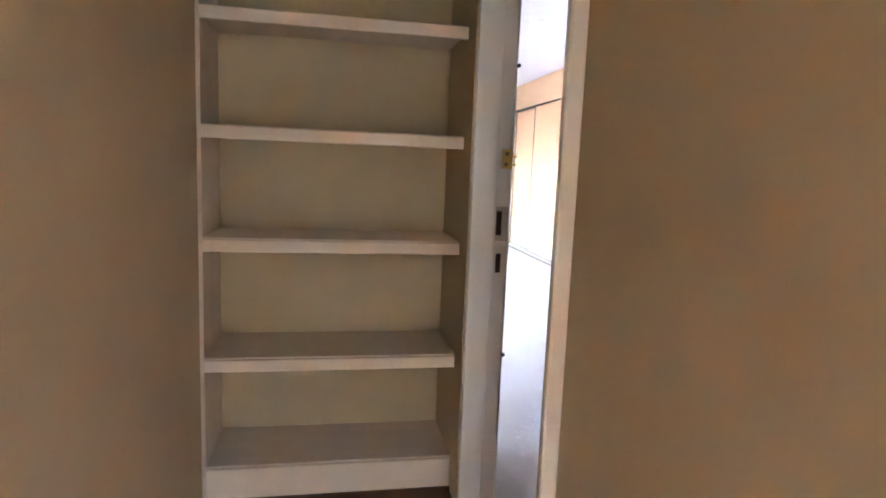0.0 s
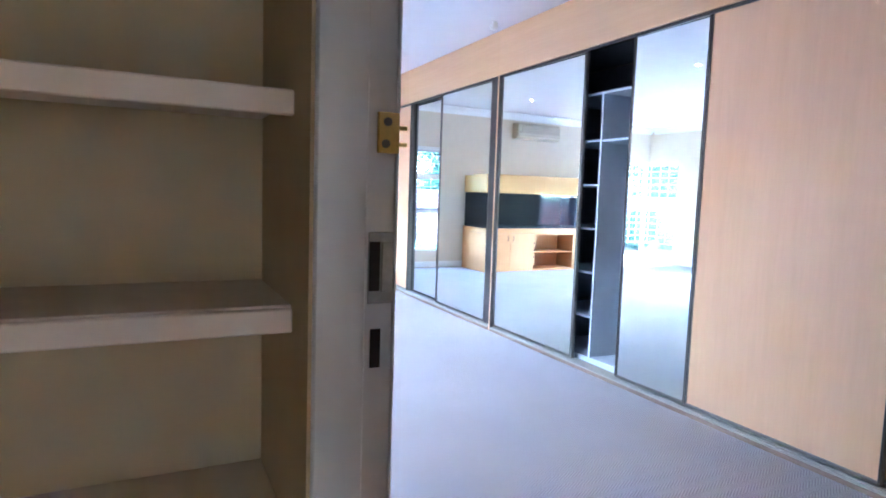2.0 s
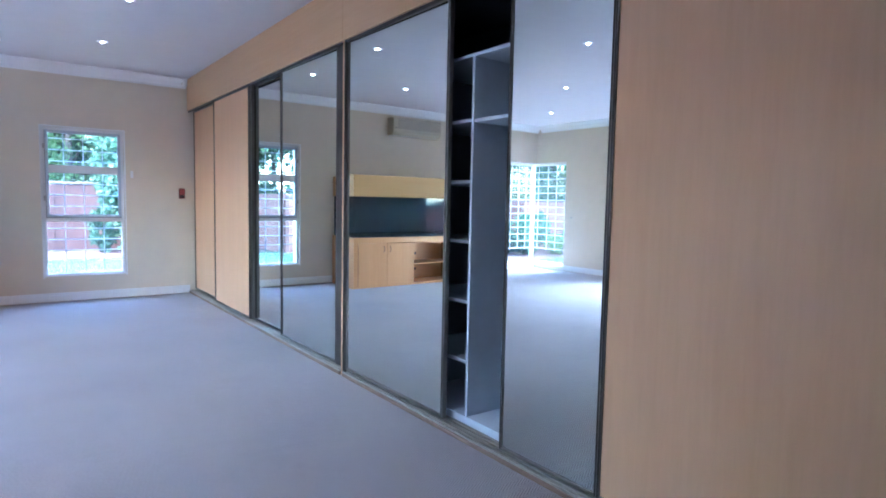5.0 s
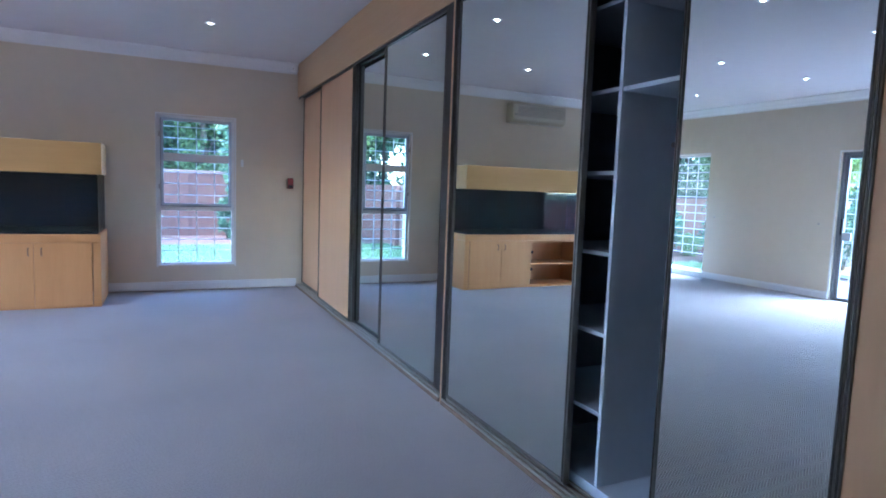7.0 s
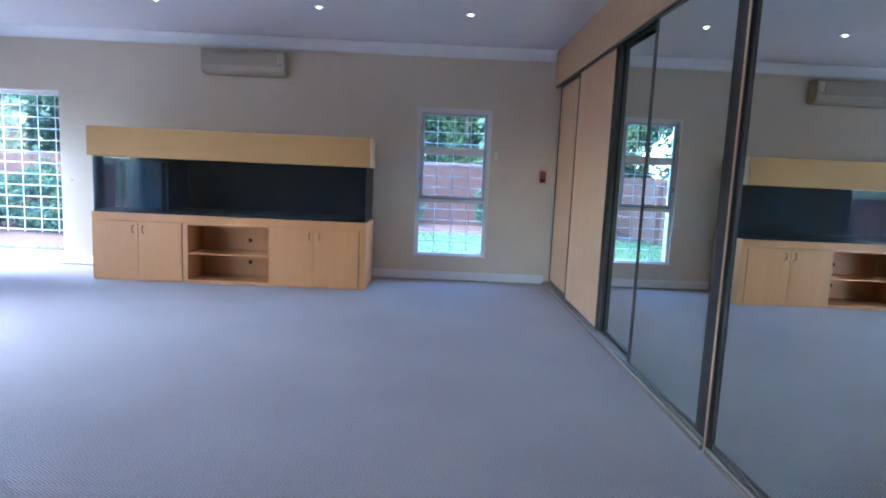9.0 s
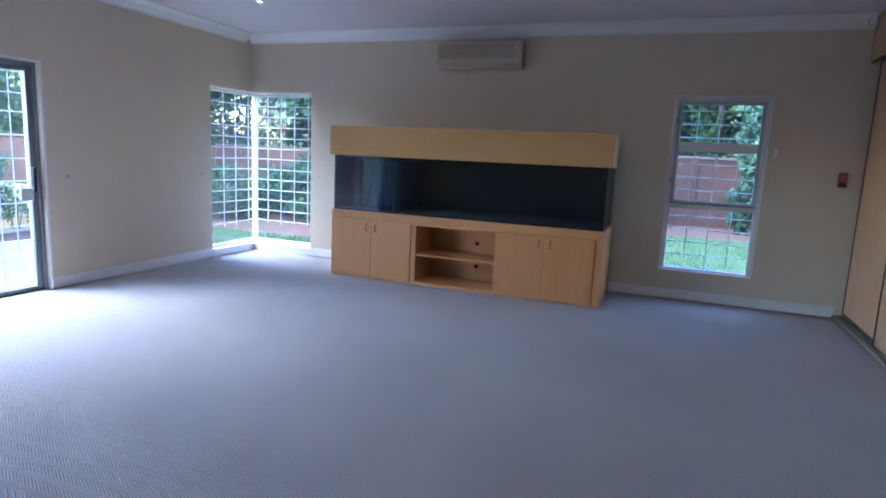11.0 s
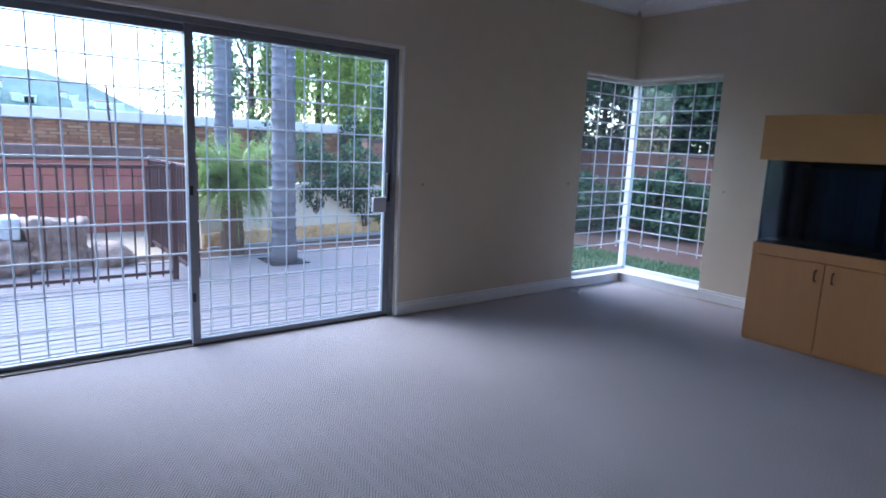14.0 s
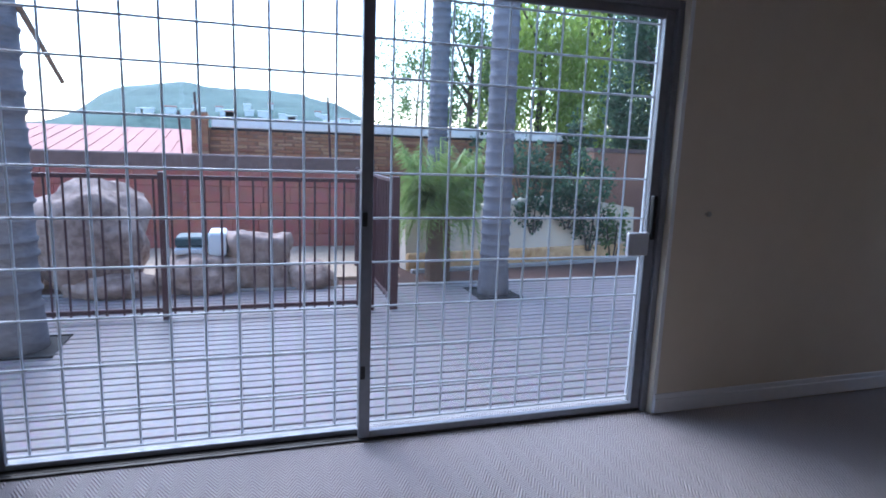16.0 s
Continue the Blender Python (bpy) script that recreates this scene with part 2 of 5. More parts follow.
M_DECK = random_mat("weathered_deck_board", [(0.235, 0.205, 0.21), (0.27, 0.235, 0.24), (0.22, 0.19, 0.195), (0.25, 0.22, 0.225)], 0.45, 0.25, 24)
# near-black: shade between the boards is put into the colour; fills palm pits too
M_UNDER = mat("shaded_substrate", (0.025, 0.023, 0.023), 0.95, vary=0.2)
M_SOIL = mat("red_soil", (0.085, 0.044, 0.031), 0.95, vary=0.35, scale=3, bump=0.8, bump_scale=14)
M_LAWN = mat("lawn_soil", (0.045, 0.075, 0.026), 0.95, vary=0.3, scale=3, bump=0.8, bump_scale=40)
M_GRASS = random_mat("grass_blades", [(0.075, 0.135, 0.05), (0.11, 0.18, 0.07), (0.15, 0.22, 0.10)], 0.7, 0)
M_REDWALL = mat("red_brown_wall_paint", (0.36, 0.13, 0.10), 0.9, vary=0.3, scale=2.5, bump=0.5, bump_scale=9)
M_DARKRED = mat("dark_terracotta_paint", (0.17, 0.08, 0.055), 0.9, vary=0.2, scale=2.5, bump=0.4, bump_scale=9)
M_TERRA = mat("terracotta_wall_paint", (0.32, 0.16, 0.105), 0.9, vary=0.15, scale=2, bump=0.3, bump_scale=9)
# tree shade on the far boundary wall is put into this darker red-brown
M_SHADERED = mat("tree_shaded_boundary", (0.080, 0.036, 0.024), 0.9, vary=0.2, scale=2.5, bump=0.4, bump_scale=9)
M_COPING = mat("weathered_coping", (0.15, 0.098, 0.085), 0.9, vary=0.3, scale=4, bump=0.3, bump_scale=20)
M_CREAMWALL = mat("stained_cream_plaster", (0.76, 0.69, 0.58), 0.9, vary=0.12, scale=4, bump=0.3, bump_scale=12, tint=(0.66, 0.52, 0.36))
M_BRICK = random_mat("clay_brick", [(0.44, 0.20, 0.10), (0.62, 0.34, 0.17), (0.34, 0.145, 0.085), (0.66, 0.40, 0.22), (0.42, 0.18, 0.10), (0.56, 0.29, 0.145)], 0.9, 0.9, 26)
M_MORTAR = mat("mortar", (0.25, 0.135, 0.08), 0.95, vary=0.2, scale=8, bump=0.5)
M_FIBRE = mat("white_roof_edge", (0.84, 0.79, 0.71), 0.6, vary=0.06, scale=2)
M_PINK = mat("pink_roof_tile", (0.50, 0.215, 0.165), 0.8, vary=0.12, scale=4, bump=0.2, bump_scale=12)
M_FENCE = mat("brown_fence_paint", (0.06, 0.024, 0.027), 0.5, 0.2, vary=0.15, scale=12)
M_ROCK = mat("sand_boulder", (0.20, 0.125, 0.095), 0.9, vary=0.35, scale=4, bump=1.0, bump_scale=6, tint=(0.40, 0.30, 0.245))
M_CUSHION = mat("white_canvas", (0.72, 0.74, 0.74), 0.8, vary=0.05)
M_TEAL = mat("dark_teal_plastic", (0.03, 0.07, 0.075), 0.5, vary=0.1)
M_PALM = mat("grey_palm_bark", (0.165, 0.16, 0.175), 0.9, vary=0.35, scale=6, bump=0.6, bump_scale=25, stretch=(1, 1, 3))
M_PALM_BR = mat("brown_palm_bark", (0.16, 0.10, 0.065), 0.95, vary=0.3, scale=8, bump=0.9, bump_scale=20)
M_BARK = mat("tree_bark", (0.10, 0.08, 0.065), 0.95, vary=0.3, scale=8, bump=0.7, bump_scale=30)
M_LEAF_D = random_mat("dark_leaves", [(0.035, 0.075, 0.045), (0.06, 0.12, 0.065), (0.10, 0.18, 0.10), (0.17, 0.26, 0.15)], 0.5, 0, thin=0.4)
M_LEAF_M = random_mat("mid_leaves", [(0.09, 0.15, 0.05), (0.16, 0.25, 0.09), (0.25, 0.35, 0.15)], 0.5, 0, thin=0.5)
M_LEAF_L = random_mat("lime_leaves", [(0.27, 0.38, 0.06), (0.42, 0.53, 0.12), (0.58, 0.66, 0.24)], 0.6, 0, thin=0.6)
M_FROND = random_mat("palm_leaflets", [(0.27, 0.38, 0.09), (0.42, 0.55, 0.18), (0.55, 0.66, 0.30)], 0.5, 0, thin=0.4)
M_HILL = mat("wooded_hill", (0.055, 0.105, 0.08), 1.0, vary=0.35, scale=0.06, tint=(0.10, 0.15, 0.115))
M_HOUSE = mat("far_white_house", (0.7, 0.68, 0.64), 0.9)
M_FAR = mat("far_veld", (0.10, 0.13, 0.07), 1.0, vary=0.3, scale=0.05)
M_TOWN = mat("outside_plaster", (0.55, 0.45, 0.36), 0.9, vary=0.06, scale=2, bump=0.1)


# ---- mesh helpers ----
def box(x0, x1, y0, y1, z0, z1, bevel=0.0, bm=None, segs=1):
    bm = bm or bmesh.new()
    v = [bm.verts.new((x, y, z)) for x in (x0, x1) for y in (y0, y1) for z in (z0, z1)]
    fs = [bm.faces.new([v[i] for i in q]) for q in ((0, 1, 3, 2), (4, 6, 7, 5), (0, 4, 5, 1), (2, 3, 7, 6), (0, 2, 6, 4), (1, 5, 7, 3))]
    if bevel:
        es = {e for f in fs for e in f.edges}
        bmesh.ops.bevel(bm, geom=list(es), offset=bevel, segments=segs, affect="EDGES", profile=0.5)
    return bm


def rod(a, b, r, bm=None, sides=8, r2=None):
    """A tapered round bar from a to b."""
    bm = bm or bmesh.new()
    a, b = Vector(a), Vector(b)
    q = (b - a).to_track_quat("Z", "Y").to_matrix().to_4x4()
    bmesh.ops.create_cone(bm, cap_ends=True, segments=sides, radius1=r, radius2=r if r2 is None else r2, depth=(b - a).length,
                          matrix=Matrix.Translation((a + b) / 2) @ q)
    return bm


def lathe(profile, sides=24, bm=None, wobble=0.0):
    """A turned shape about z from (radius, z) pairs."""
    bm = bm or bmesh.new()
    rings = []
    for r, z in profile:
        rings.append([bm.verts.new((r * math.cos(2 * math.pi * k / sides), r * math.sin(2 * math.pi * k / sides), z + wobble * random.uniform(-1, 1))) for k in range(sides)])
    for a, b in zip(rings, rings[1:]):
        for k in range(sides):
            bm.faces.new((a[k], a[(k + 1) % sides], b[(k + 1) % sides], b[k]))
    bm.faces.new(rings[0][::-1]), bm.faces.new(rings[-1])
    return bm


def mesh_of(name, bm, material, smooth=False):
    bmesh.ops.recalc_face_normals(bm, faces=bm.faces[:])
    me = bpy.data.meshes.new(name)
    bm.to_mesh(me)
    bm.free()
    me.materials.append(material)
    if smooth:
        me.polygons.foreach_set("use_smooth", [True] * len(me.polygons))
    return me


def part(name, bm, material, parent, label="", smooth=False):
    ob = new(name, mesh_of(name, bm, material, smooth))
    ob.parent = parent
    return tagged(ob, label)


def thing(name, place, label, category, group="", kind=""):
    ob = new(name)
    ob.location = place
    ob.empty_display_size = 0.1
    return tagged(ob, label, category, group, kind)


def piece(name, bm, material, label, category, kind="structure", smooth=False, group=""):
    return tagged(new(name, mesh_of(name, bm, material, smooth)), label, category, group, kind)


# ---- the rooms: plan in metres ----
WEST, NORTH, FRONT, TOP = -3.67, 9.40, 3.30, 2.86      # inner west wall, inner north wall, wardrobe fronts, ceiling
OUT_W, OUT_N = -3.90, 9.63
CW_S, CW_E, CW_SILL, CW_HEAD = 8.62, -2.74, 0.10, 2.11   # corner window
SL_A, SL_B, SL_HEAD = 3.50, 6.50, 2.06                   # sliding door
WN_A, WN_B, WN_SILL, WN_HEAD = 1.648, 2.517, 0.31, 2.11   # side window
DR_A, DR_B, DR_HEAD = -0.082, 0.870, 2.04                  # doorway in the closet wall
CL_E, CL_B = 0.563, 0.803                                # the closet wall's two faces
CL_W, NI_Y, NI_BACK = -0.400, 1.00, 1.37
SOUTH = 1.50
G0 = -0.26

bm = box(OUT_W, WEST, SOUTH - 0.2, SL_A, 0, TOP)
box(OUT_W, WEST, SL_A, SL_B, SL_HEAD, TOP, bm=bm)
box(OUT_W, WEST, SL_B, CW_S, 0, TOP, bm=bm)
box(OUT_W, WEST, CW_S, OUT_N, CW_HEAD, TOP, bm=bm)
box(OUT_W, WEST, CW_S, OUT_N, -0.2, CW_SILL - 0.02, bm=bm)
piece("wall_west", bm, M_WALL, "cream painted plaster wall with a sliding door", "wall")
bm = box(WEST, CW_E, NORTH, OUT_N, CW_HEAD, TOP)
box(WEST, CW_E, NORTH, OUT_N, -0.2, CW_SILL - 0.02, bm=bm)
box(CW_E, WN_A, NORTH, OUT_N, 0, TOP, bm=bm)
box(WN_A, WN_B, NORTH, OUT_N, 0, WN_SILL, bm=bm)
box(WN_A, WN_B, NORTH, OUT_N, WN_HEAD, TOP, bm=bm)
box(WN_B, 4.15, NORTH, OUT_N, 0, TOP, bm=bm)
piece("wall_north", bm, M_WALL, "cream painted plaster wall behind the aquarium", "wall")
bm = box(WEST, CL_B + 0.022, NI_BACK + 0.01, SOUTH - 0.06, 0, TOP)
box(WEST, CL_B + 0.065, SOUTH - 0.06, SOUTH, 0, TOP, bm=bm)
piece("wall_south", bm, M_WALL, "cream painted plaster end wall of the bedroom", "wall")
bm = bmesh.new()
plan = ((CL_E, DR_B + 0.004), (CL_E + 0.157, DR_B + 0.004), (CL_B + 0.022, DR_B + 0.42), (CL_B + 0.022, NI_BACK + 0.01), (CL_E, NI_BACK + 0.01))
lo, hi = ([bm.verts.new((px, py, z)) for px, py in plan] for z in (0, TOP))
for i in range(5):
    bm.faces.new((lo[i], lo[(i + 1) % 5], hi[(i + 1) % 5], hi[i])).material_index = 1 if i in (1, 2) else 0
bm.faces.new(lo[::-1]), bm.faces.new(hi)
box(CL_E, CL_B, DR_A, DR_B + 0.004, DR_HEAD, TOP, bm=bm)
box(CL_E, CL_B, -2.6, DR_A, 0, TOP, bm=bm)
piece("wall_closet", bm, M_CLOSET, "beige painted wall with the closet doorway", "wall").data.materials.append(M_WALL)
piece("wall_closet_west", box(CL_W - 0.12, CL_W, -2.6, NI_BACK + 0.01, 0, TOP), M_CLOSET, "beige painted side wall of the closet", "wall")
piece("wall_niche", box(CL_W, CL_E, NI_BACK - 0.02, NI_BACK + 0.01, 0, TOP), M_NICHE, "yellowed painted back wall of the shelf niche", "wall")
# unseen end wall; its narrow opening is added to let light into the closet
bm = box(CL_W - 0.12, CL_E, -2.72, -2.6, 2.05, TOP)
box(CL_W - 0.12, CL_W + 0.50, -2.72, -2.6, 0, 2.05, bm=bm)
box(CL_E - 0.20, CL_E, -2.72, -2.6, 0, 2.05, bm=bm)
piece("wall_closet_south", bm, M_CLOSET, "beige painted end wall of the closet with an added light opening", "wall")
# unseen wall, added to block direct sky and bounce warm light into the closet
piece("wall_bounce", box(-3.2, 3.2, -4.5, -4.3, G0, 2.7), M_BOUNCE, "added warm wall that bounces skylight into the closet", "wall")
piece("wall_entry_south", box(CL_B, 4.15, -0.62, -0.5, 0, TOP), M_WALL, "cream painted plaster wall beside the wardrobe", "wall")
piece("wall_east", box(4.03, 4.15, -0.5, NORTH, 0, TOP), M_WALL, "plaster wall behind the wardrobes", "wall")
piece("ceiling", box(OUT_W, 4.15, -2.72, OUT_N, TOP, TOP + 0.15), M_CEIL, "smooth off-white painted ceiling", "ceiling")
bm = box(OUT_W + 0.02, 4.15, SOUTH - 0.1, OUT_N - 0.02, -0.2, 0)
box(CL_B - 0.12, 4.15, -0.62, SOUTH - 0.1, -0.2, 0, bm=bm)
piece("floor", bm, M_CARPET, "grey-beige herringbone woven wall-to-wall carpet", "carpet")

# closet floor of boards
floor_closet = thing("floor_closet", (0, 0, 0), "brown varnished wooden board floor of the closet", "floor", kind="structure")
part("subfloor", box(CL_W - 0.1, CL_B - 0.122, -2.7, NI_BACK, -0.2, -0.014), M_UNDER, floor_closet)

# skirting boards and cornice
def skirting(name, run, horizontal, at, side):
    a, b = run
    bm = bmesh.new()
    for z0, z1, d in ((0.009, 0.085, 0.016), (0.085, 0.112, 0.011)):
        if horizontal:
            box(a, b, min(at, at + side * d), max(at, at + side * d), z0, z1, 0.003, bm)
        else:
            box(min(at, at + side * d), max(at, at + side * d), a, b, z0, z1, 0.003, bm)
    return piece(name, bm, M_WHITE, "white painted moulded skirting board", "skirting board")


skirting("baseboard", (CW_E, FRONT - 0.01), True, NORTH, -1)
skirting("baseboard", (SL_B + 0.005, CW_S), False, WEST, 1)
skirting("baseboard", (SOUTH + 0.02, SL_A - 0.005), False, WEST, 1)
skirting("baseboard", (WEST + 0.02, CL_B), True, SOUTH, 1)


def cornice(name, a, b, turn):
    """Coved plaster cornice from a to b; turn: the side to which it projects."""
    prof = ((0, -0.125), (0.012, -0.125), (0.016, -0.105), (0.03, -0.09), (0.055, -0.055), (0.085, -0.03), (0.105, -0.018), (0.11, 0.0), (0, 0))
    bm = bmesh.new()
    a, b, s = Vector((*a, TOP)), Vector((*b, TOP)), Vector((*turn, 0))
    ends = [[bm.verts.new(p + s * d + Vector((0, 0, z))) for d, z in prof] for p in (a, b)]
    k = len(prof)
    for i in range(k):
        bm.faces.new((ends[0][i], ends[0][(i + 1) % k], ends[1][(i + 1) % k], ends[1][i]))
    bm.faces.new(ends[0]), bm.faces.new(ends[1][::-1])
    return piece(name, bm, M_WHITE, "white coved plaster cornice", "cornice")


cornice("trim", (WEST, NORTH), (FRONT - 0.03, NORTH), (0, -1))
cornice("trim", (WEST, SOUTH), (WEST, NORTH - 0.11), (1, 0))
cornice("trim", (WEST + 0.11, SOUTH), (CL_B, SOUTH), (0, 1))

# ---- downlights ----
lamp_x, lamp_y = (2.14, 0.69, -0.85, -2.38), (7.9, 6.28, 4.70, 3.12)
for gx in lamp_x:
    for gy in lamp_y:
        d = thing("downlight", (gx, gy, TOP), "small round white recessed ceiling downlight, lit", "ceiling light", "bedroom downlights")
        part("trim_ring", lathe([(0.016, -0.002), (0.025, -0.006), (0.042, -0.005), (0.046, 0.0)], 24), M_WHITE, d, "white metal ring", True)
        part("bulb", lathe([(0.003, -0.008), (0.010, -0.007), (0.014, -0.004), (0.014, 0.0)], 20), M_LAMP, d, "glowing lamp face", True)
        L = bpy.data.lights.new("downlight_beam", "SPOT")
        L.energy, L.spot_size, L.spot_blend, L.color, L.shadow_soft_size = LAMP_W, radians(130), 1.0, (1.0, 0.93, 0.86), 0.03
        lo = new("downlight_beam", L)
        lo.parent = d
        lo.location = (0, 0, -0.03)

sensor = thing("ceiling_sensor", (3.08, 4.58, TOP), "small white alarm presence sensor at the ceiling", "sensor")
part("base", box(-0.02, 0.02, -0.02, 0.02, -0.02, 0, 0.004), M_WHITE, sensor)
part("housing", box(-0.03, 0.025, -0.03, 0.03, -0.075, -0.02, 0.012, segs=2), M_WHITE, sensor)
sensor2 = thing("corner_sensor", (FRONT - 0.06, NORTH - 0.06, TOP - 0.06), "small white alarm sensor in the ceiling corner", "sensor")
part("housing", box(-0.03, 0.03, -0.03, 0.03, -0.05, 0.05, 0.014, segs=2), M_WHITE, sensor2)
part("lens", box(-0.031, -0.026, -0.018, 0.018, -0.03, 0.01, 0.002), M_AC_G, sensor2)

# ---- closet: shelves and doorway ----
niche = thing("niche_shelving", (0.1, NI_Y, 0), "built-in white painted shelves in a closet niche, empty", "shelving")
SH_W, SH_E = CL_W + 0.014, CL_E - 0.001
for z in (1.91, 1.508, 1.103, 0.650, 0.22):
    low = z < 0.3
    o = part("shelf", box(SH_W - 0.1, SH_E - 0.1, 0.006, NI_BACK - 0.02 - NI_Y, z - 0.022, z, 0.002), M_SHELF, niche)
    h = 0.125 if low else 0.05
    part("lip", box(SH_W - 0.098, SH_E - 0.102, -0.016, 0.001, z - h, z - 0.004, 0.003), M_SHELF, o, "white painted front lip")
part("side_panel", box(CL_W - 0.1, SH_W - 0.1, 0.0, NI_BACK - 0.02 - NI_Y, 0, 2.3), M_SHELF, niche)
me_plank = mesh_of("plank", box(-0.046, 0.046, -0.36, 0.36, -0.012, 0, 0.002), M_PLANK)
for i in range(12):
    for j in range(6):
        px, py = CL_W + 0.048 + i * 0.094, -2.22 + j * 0.722 - (0.36 if i % 2 else 0)
        if py + 0.36 < NI_BACK - 0.02 and px + 0.046 < CL_E - 0.003:
            o = new("plank", me_plank)
            o.parent, o.location = floor_closet, (px, py, -0.001 - 0.0006 * ((i * 7 + j * 3) % 3))
part("threshold", box(CL_E - 0.003, CL_B - 0.118, DR_A, DR_B, -0.013, 0.006, 0.003), M_PLANK, floor_closet, "brown wooden threshold strip")
M_BROWN = mat("dark_brown_skirting", (0.13, 0.055, 0.025), 0.45, vary=0.2, scale=8)
piece("baseboard", box(CL_E - 0.014, CL_E, DR_B + 0.03, NI_Y - 0.02, 0, 0.075, 0.003), M_BROWN, "dark brown wooden skirting piece", "skirting board")
piece("baseboard", box(CL_W + 0.001, CL_E - 0.001, NI_Y - 0.018, NI_Y - 0.002, 0, 0.093, 0.003), M_BROWN, "brown wooden skirting under the shelves", "skirting board")

frame_ob = thing("door_1", (CL_E, DR_B, 0), "white painted steel door frame without its leaf", "door frame", kind="structure")
# jamb on the strike side: soffit, rebate and outer lip
part("jamb", box(0.006, 0.096, -0.016, 0.004, 0, DR_HEAD, 0.003), M_WHITE, frame_ob)
part("rebate", box(0.096, 0.150, -0.003, 0.004, 0, DR_HEAD, 0.001), M_WHITE, frame_ob)
part("outer_lip", box(0.150, 0.156, -0.008, 0.004, 0, DR_HEAD, 0.002), M_WHITE, frame_ob)
w = DR_B - DR_A
part("jamb", box(0.001, 0.096, -w, -w + 0.004, 0, DR_HEAD, 0.004), M_WHITE, frame_ob)
part("casing", box(-0.040, 0.0, -w - 0.022, -w + 0.004, 0, DR_HEAD + 0.03, 0.007, segs=2), M_SHELF, frame_ob)
part("rebate", box(0.096, 0.17, -w, -w + 0.004, 0, DR_HEAD, 0.001), M_WHITE, frame_ob)
part("head", box(0.0, 0.17, -w, 0, DR_HEAD - 0.016, DR_HEAD, 0.002), M_WHITE, frame_ob)
strike = part("strike_plate", box(0.103, 0.150, -0.006, -0.003, 1.125, 1.253, 0.001), M_STEEL, frame_ob, "scuffed steel strike plate")
part("latch_hole", box(0.105, 0.124, -0.0085, -0.0055, 1.148, 1.236), M_HOLE, strike)
part("lip", box(0.127, 0.149, -0.0095, -0.0055, 1.146, 1.236, 0.0015), M_STEEL, strike)
part("screw", rod((0.126, -0.008, 1.245), (0.126, -0.0055, 1.245), 0.004), M_STEEL, strike)
part("screw", rod((0.126, -0.008, 1.133), (0.126, -0.0055, 1.133), 0.004), M_STEEL, strike)
part("bolt_hole", box(0.110, 0.129, -0.0055, -0.0028, 1.007, 1.078), M_HOLE, frame_ob)
brass = part("brass_plate", box(0.115, 0.154, -0.012, -0.003, 1.392, 1.463, 0.0015), M_BRASS, frame_ob, "brass gate-lock plate with two pins")
part("screw", rod((0.131, -0.0155, 1.446), (0.131, -0.011, 1.446), 0.0075, sides=16), M_ALU, brass, "tarnished screw head")
part("screw", rod((0.128, -0.0155, 1.408), (0.128, -0.011, 1.408), 0.0075, sides=16), M_ALU, brass, "tarnished screw head")
part("pin", rod((0.152, -0.008, 1.437), (0.168, -0.012, 1.437), 0.0042, sides=12), M_BRASS, brass)
part("pin", rod((0.152, -0.008, 1.408), (0.168, -0.012, 1.408), 0.0042, sides=12), M_BRASS, brass)
for z in (1.758, 0.691):
    part("rubber_stop", rod((0.157, -0.003, z), (0.157, -0.016, z), 0.007, sides=12), M_BLACK, frame_ob, "black rubber door stop")

# ---- wardrobes along the east side ----
BASE, HEAD = 0.055, 2.45
fascia = thing("wardrobe_fascia", (FRONT, 4.5, HEAD), "pale maple veneer fascia above the wardrobe doors", "panel")
part("panel", box(-0.018, 0.0, -4.98, 4.81 - 4.5 + 0.008, 0, TOP - HEAD, 0.001), M_MAPLE_H, fascia)
part("panel", box(-0.018, 0.0, 4.81 - 4.5 + 0.011, NORTH - 4.5 - 0.002, 0, TOP - HEAD, 0.001), M_MAPLE_H, fascia)
# dark strip put in as the shade above the head track
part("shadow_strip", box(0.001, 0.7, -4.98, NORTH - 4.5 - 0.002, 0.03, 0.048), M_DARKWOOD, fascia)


def carcass(name, y0, y1, label):
    o = thing(name, (FRONT + 0.11, (y0 + y1) / 2, 0), label, "wardrobe", "built-in wardrobes")
    h = (y1 - y0) / 2
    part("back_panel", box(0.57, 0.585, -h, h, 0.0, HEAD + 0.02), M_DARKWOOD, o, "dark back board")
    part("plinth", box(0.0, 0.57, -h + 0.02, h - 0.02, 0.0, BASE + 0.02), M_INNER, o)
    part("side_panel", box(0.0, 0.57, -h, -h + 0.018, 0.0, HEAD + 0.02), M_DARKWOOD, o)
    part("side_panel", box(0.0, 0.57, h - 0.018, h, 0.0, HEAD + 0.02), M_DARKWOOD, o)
    return o


carcass("wardrobe", 4.85, NORTH - 0.01, "built-in wardrobe carcass of dark board behind sliding doors")
inner = carcass("wardrobe", -0.48, 4.80, "built-in wardrobe carcass, partly open, with empty shelves")
cy = inner.location.y
dv = 3.477 - cy
part("divider", box(0.005, 0.57, dv - 0.009, dv + 0.009, BASE + 0.02, 2.117, 0.001), M_INNER, inner, "pale grey melamine divider")
part("shelf", box(0.005, 0.57, dv - 0.95, dv + 0.75, 2.117, 2.135, 0.001), M_INNER, inner, "pale grey full-width top shelf")
for z in (1.762, 1.419, 1.077, 0.730, 0.382):
    part("shelf", box(0.01, 0.57, dv + 0.009, dv + 0.6, z, z + 0.018, 0.001), M_INNER, inner, "pale grey melamine shelf")
